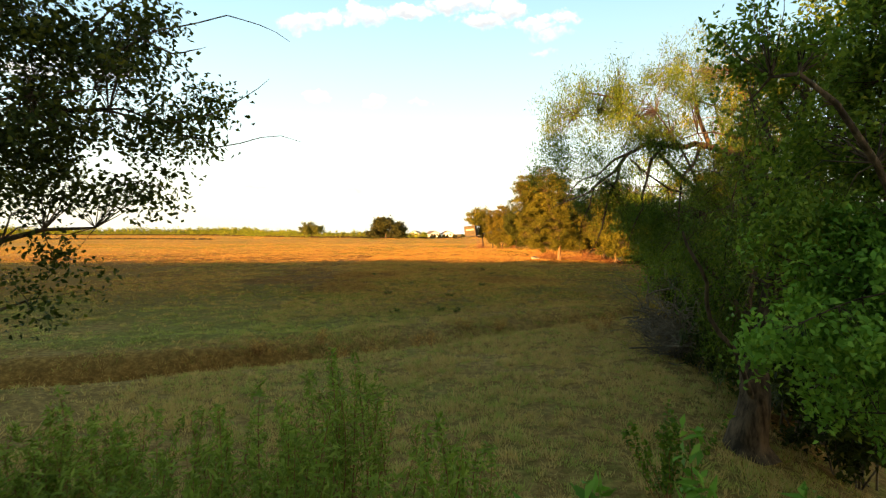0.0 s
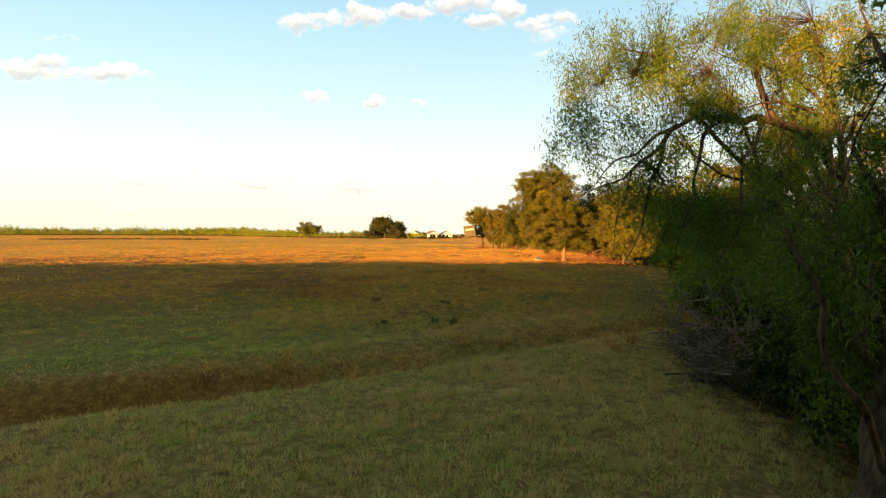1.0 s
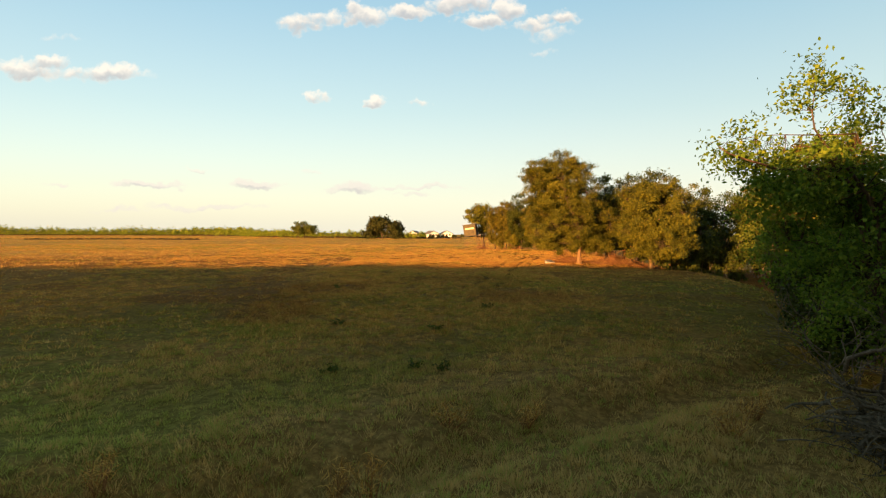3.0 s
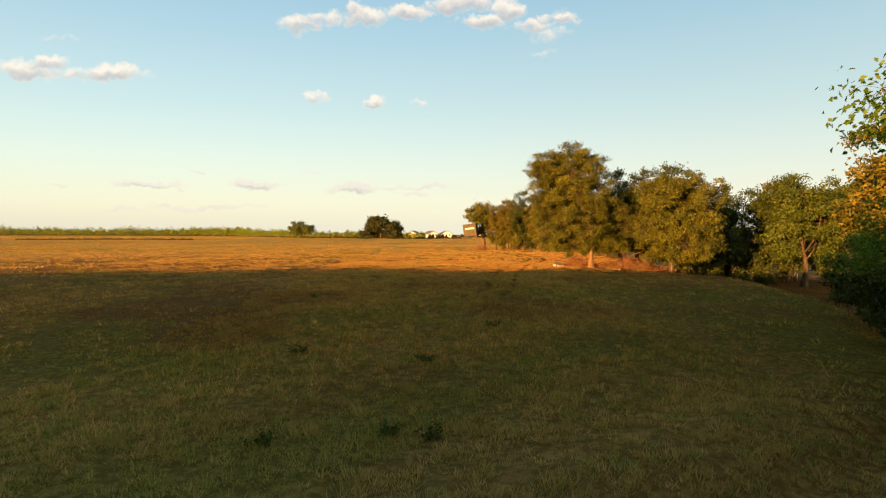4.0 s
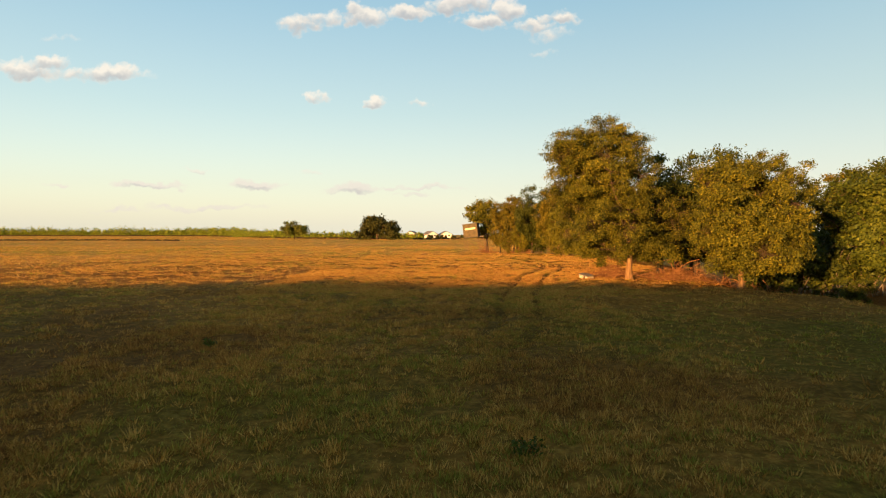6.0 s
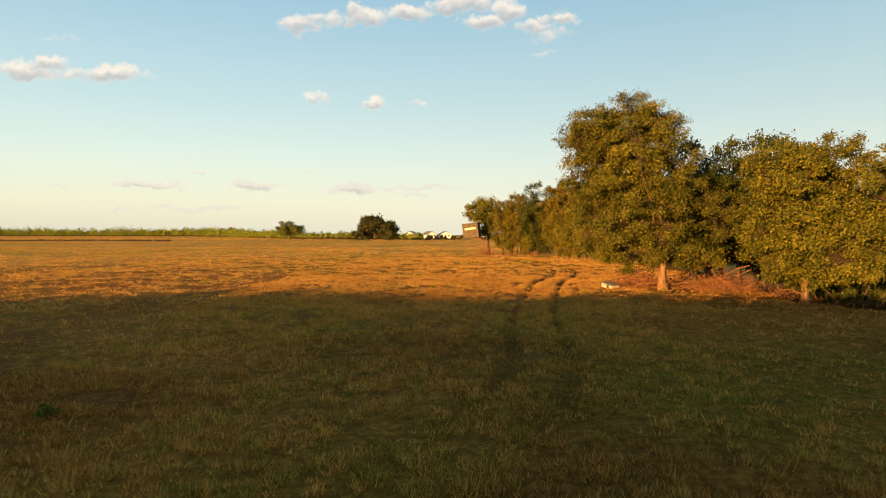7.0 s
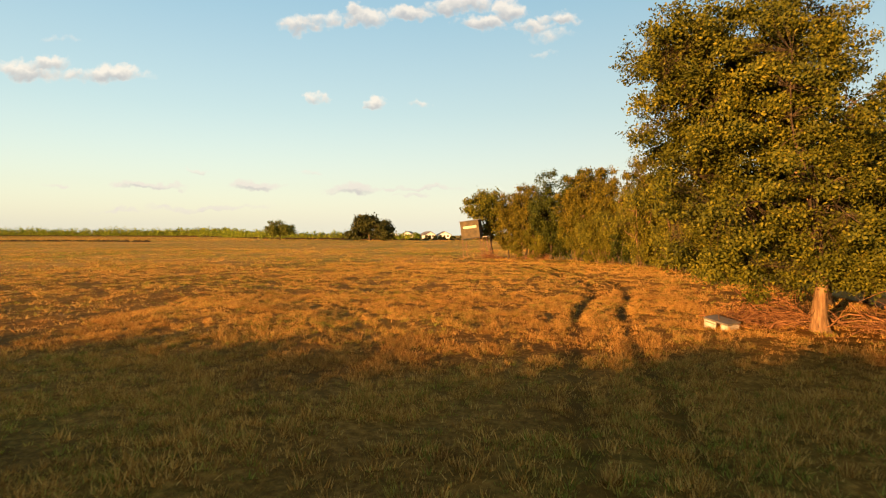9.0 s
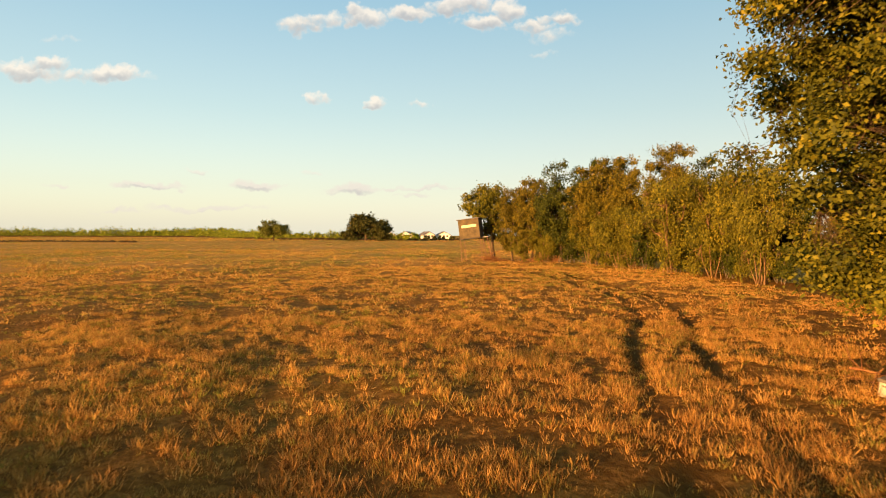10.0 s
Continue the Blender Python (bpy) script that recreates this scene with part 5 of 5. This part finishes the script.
# ---- tall weeds on the near bank ----
def tall_weed(name, label, x, y, height, seed, stems=12, leaf=(0.10, 0.022), mat=M_WEED, spread_=0.35, count=44):
    rs = np.random.RandomState(seed)
    thing = new(name)
    thing.location = stand(x, y)
    spots, outs = [], []
    for i in range(stems):
        a = rs.uniform(0, 2 * np.pi)
        h = height * rs.uniform(0.65, 1.0)
        foot = np.array([math.cos(a) * 0.08, math.sin(a) * 0.08, 0])
        tip = np.array([math.cos(a) * spread_ * rs.rand() * 1.5, math.sin(a) * spread_ * rs.rand() * 1.5, h])
        b = bend(foot, tip, rs, wob=0.04, n=8)
        part("stem", mesh_from("stem", *tube(b, np.linspace(0.008, 0.002, 8), 5), M_BRUSHWOOD, True), None, thing)
        s = rs.uniform(0.25, 1.0, count)
        q = np.stack([np.interp(s, np.linspace(0, 1, 8), b[:, k]) for k in range(3)], -1)
        o = rs.normal(0, 1, (count, 3))
        o[:, 2] = np.abs(o[:, 2]) + 0.3
        o /= np.linalg.norm(o, axis=1, keepdims=True)
        spots.append(q + o * leaf[0] * 0.6)
        outs.append(o * 2)
    part("foliage", leaves_mesh("foliage", np.concatenate(spots), leaf[0], leaf[1], rs, mat, 0.0, np.concatenate(outs)), None, thing)
    return tagged(thing, label, "weed")


for i in range(30):
    x, y = rng.uniform(-1.9, 1.15), rng.uniform(3.3, 5.4)
    top = rng.uniform(1.35, 1.75) + 0.45 * math.exp(-((x - 0.3) / 0.6) ** 2) - 0.1 * (y - 4)
    tall_weed("tall_weed", "tall green weed on the near bank", x, y, top - stand(x, y)[2], 100 + i, 9, (0.075, 0.016), M_WEED, 0.35, 160)
for i, (x, y, top) in enumerate([(1.8, 2.6, 1.92), (2.15, 2.75, 1.92)]):
    tall_weed("leafy_sapling", "bright green leafy sapling on the near bank", x, y, top - stand(x, y)[2], 140 + i, 16, (0.1, 0.03), M_ELDER, 0.34, 150)
for i, (x, y, top) in enumerate([(-2.2, 3.4, 1.9), (-2.7, 3.9, 1.9)]):
    tall_weed("dark_bush", "dark green bush on the near bank", x, y, top - stand(x, y)[2], 145 + i, 16, (0.09, 0.05), M_DARKLEAF, 0.6, 60)
tall_weed("leafy_sapling", "leafy dark green sapling at the foot of the bank", 4.2, 8.5, 1.5, 149, 14, (0.085, 0.045), M_DEEPGREEN, 0.55, 70)
# bleached grass clumps and broad weeds in and along the ditch
for i, (x, y, h) in enumerate([(0.65, 20.7, 0.75), (-3.1, 20.5, 0.6), (-2.2, 19.6, 0.7), (0.1, 20.9, 0.6), (1.8, 23.0, 0.5), (7.4, 23.3, 0.6), (-1.3, 20.2, 0.55), (3.2, 23.4, 0.5), (-4.9, 19.5, 0.6), (6.6, 22.4, 0.5)]):
    tall_weed("grass_clump", "bleached tall grass clump beside the ditch", x, y, h, 150 + i, 16, (0.2, 0.012), M_GRASS, 0.35, 10)
for i, (x, y) in enumerate([(1.45, 31.9), (-2.0, 32.9), (-1.0, 26.5), (3.4, 36.5), (-4.0, 44.0), (0.9, 27.0), (1.7, 26.7)]):
    tall_weed("broad_weed", "low dark green broad-leaved weed in the pasture", x, y, 0.24, 170 + i, 8, (0.10, 0.035), M_CREEKLEAF, 0.25, 16)
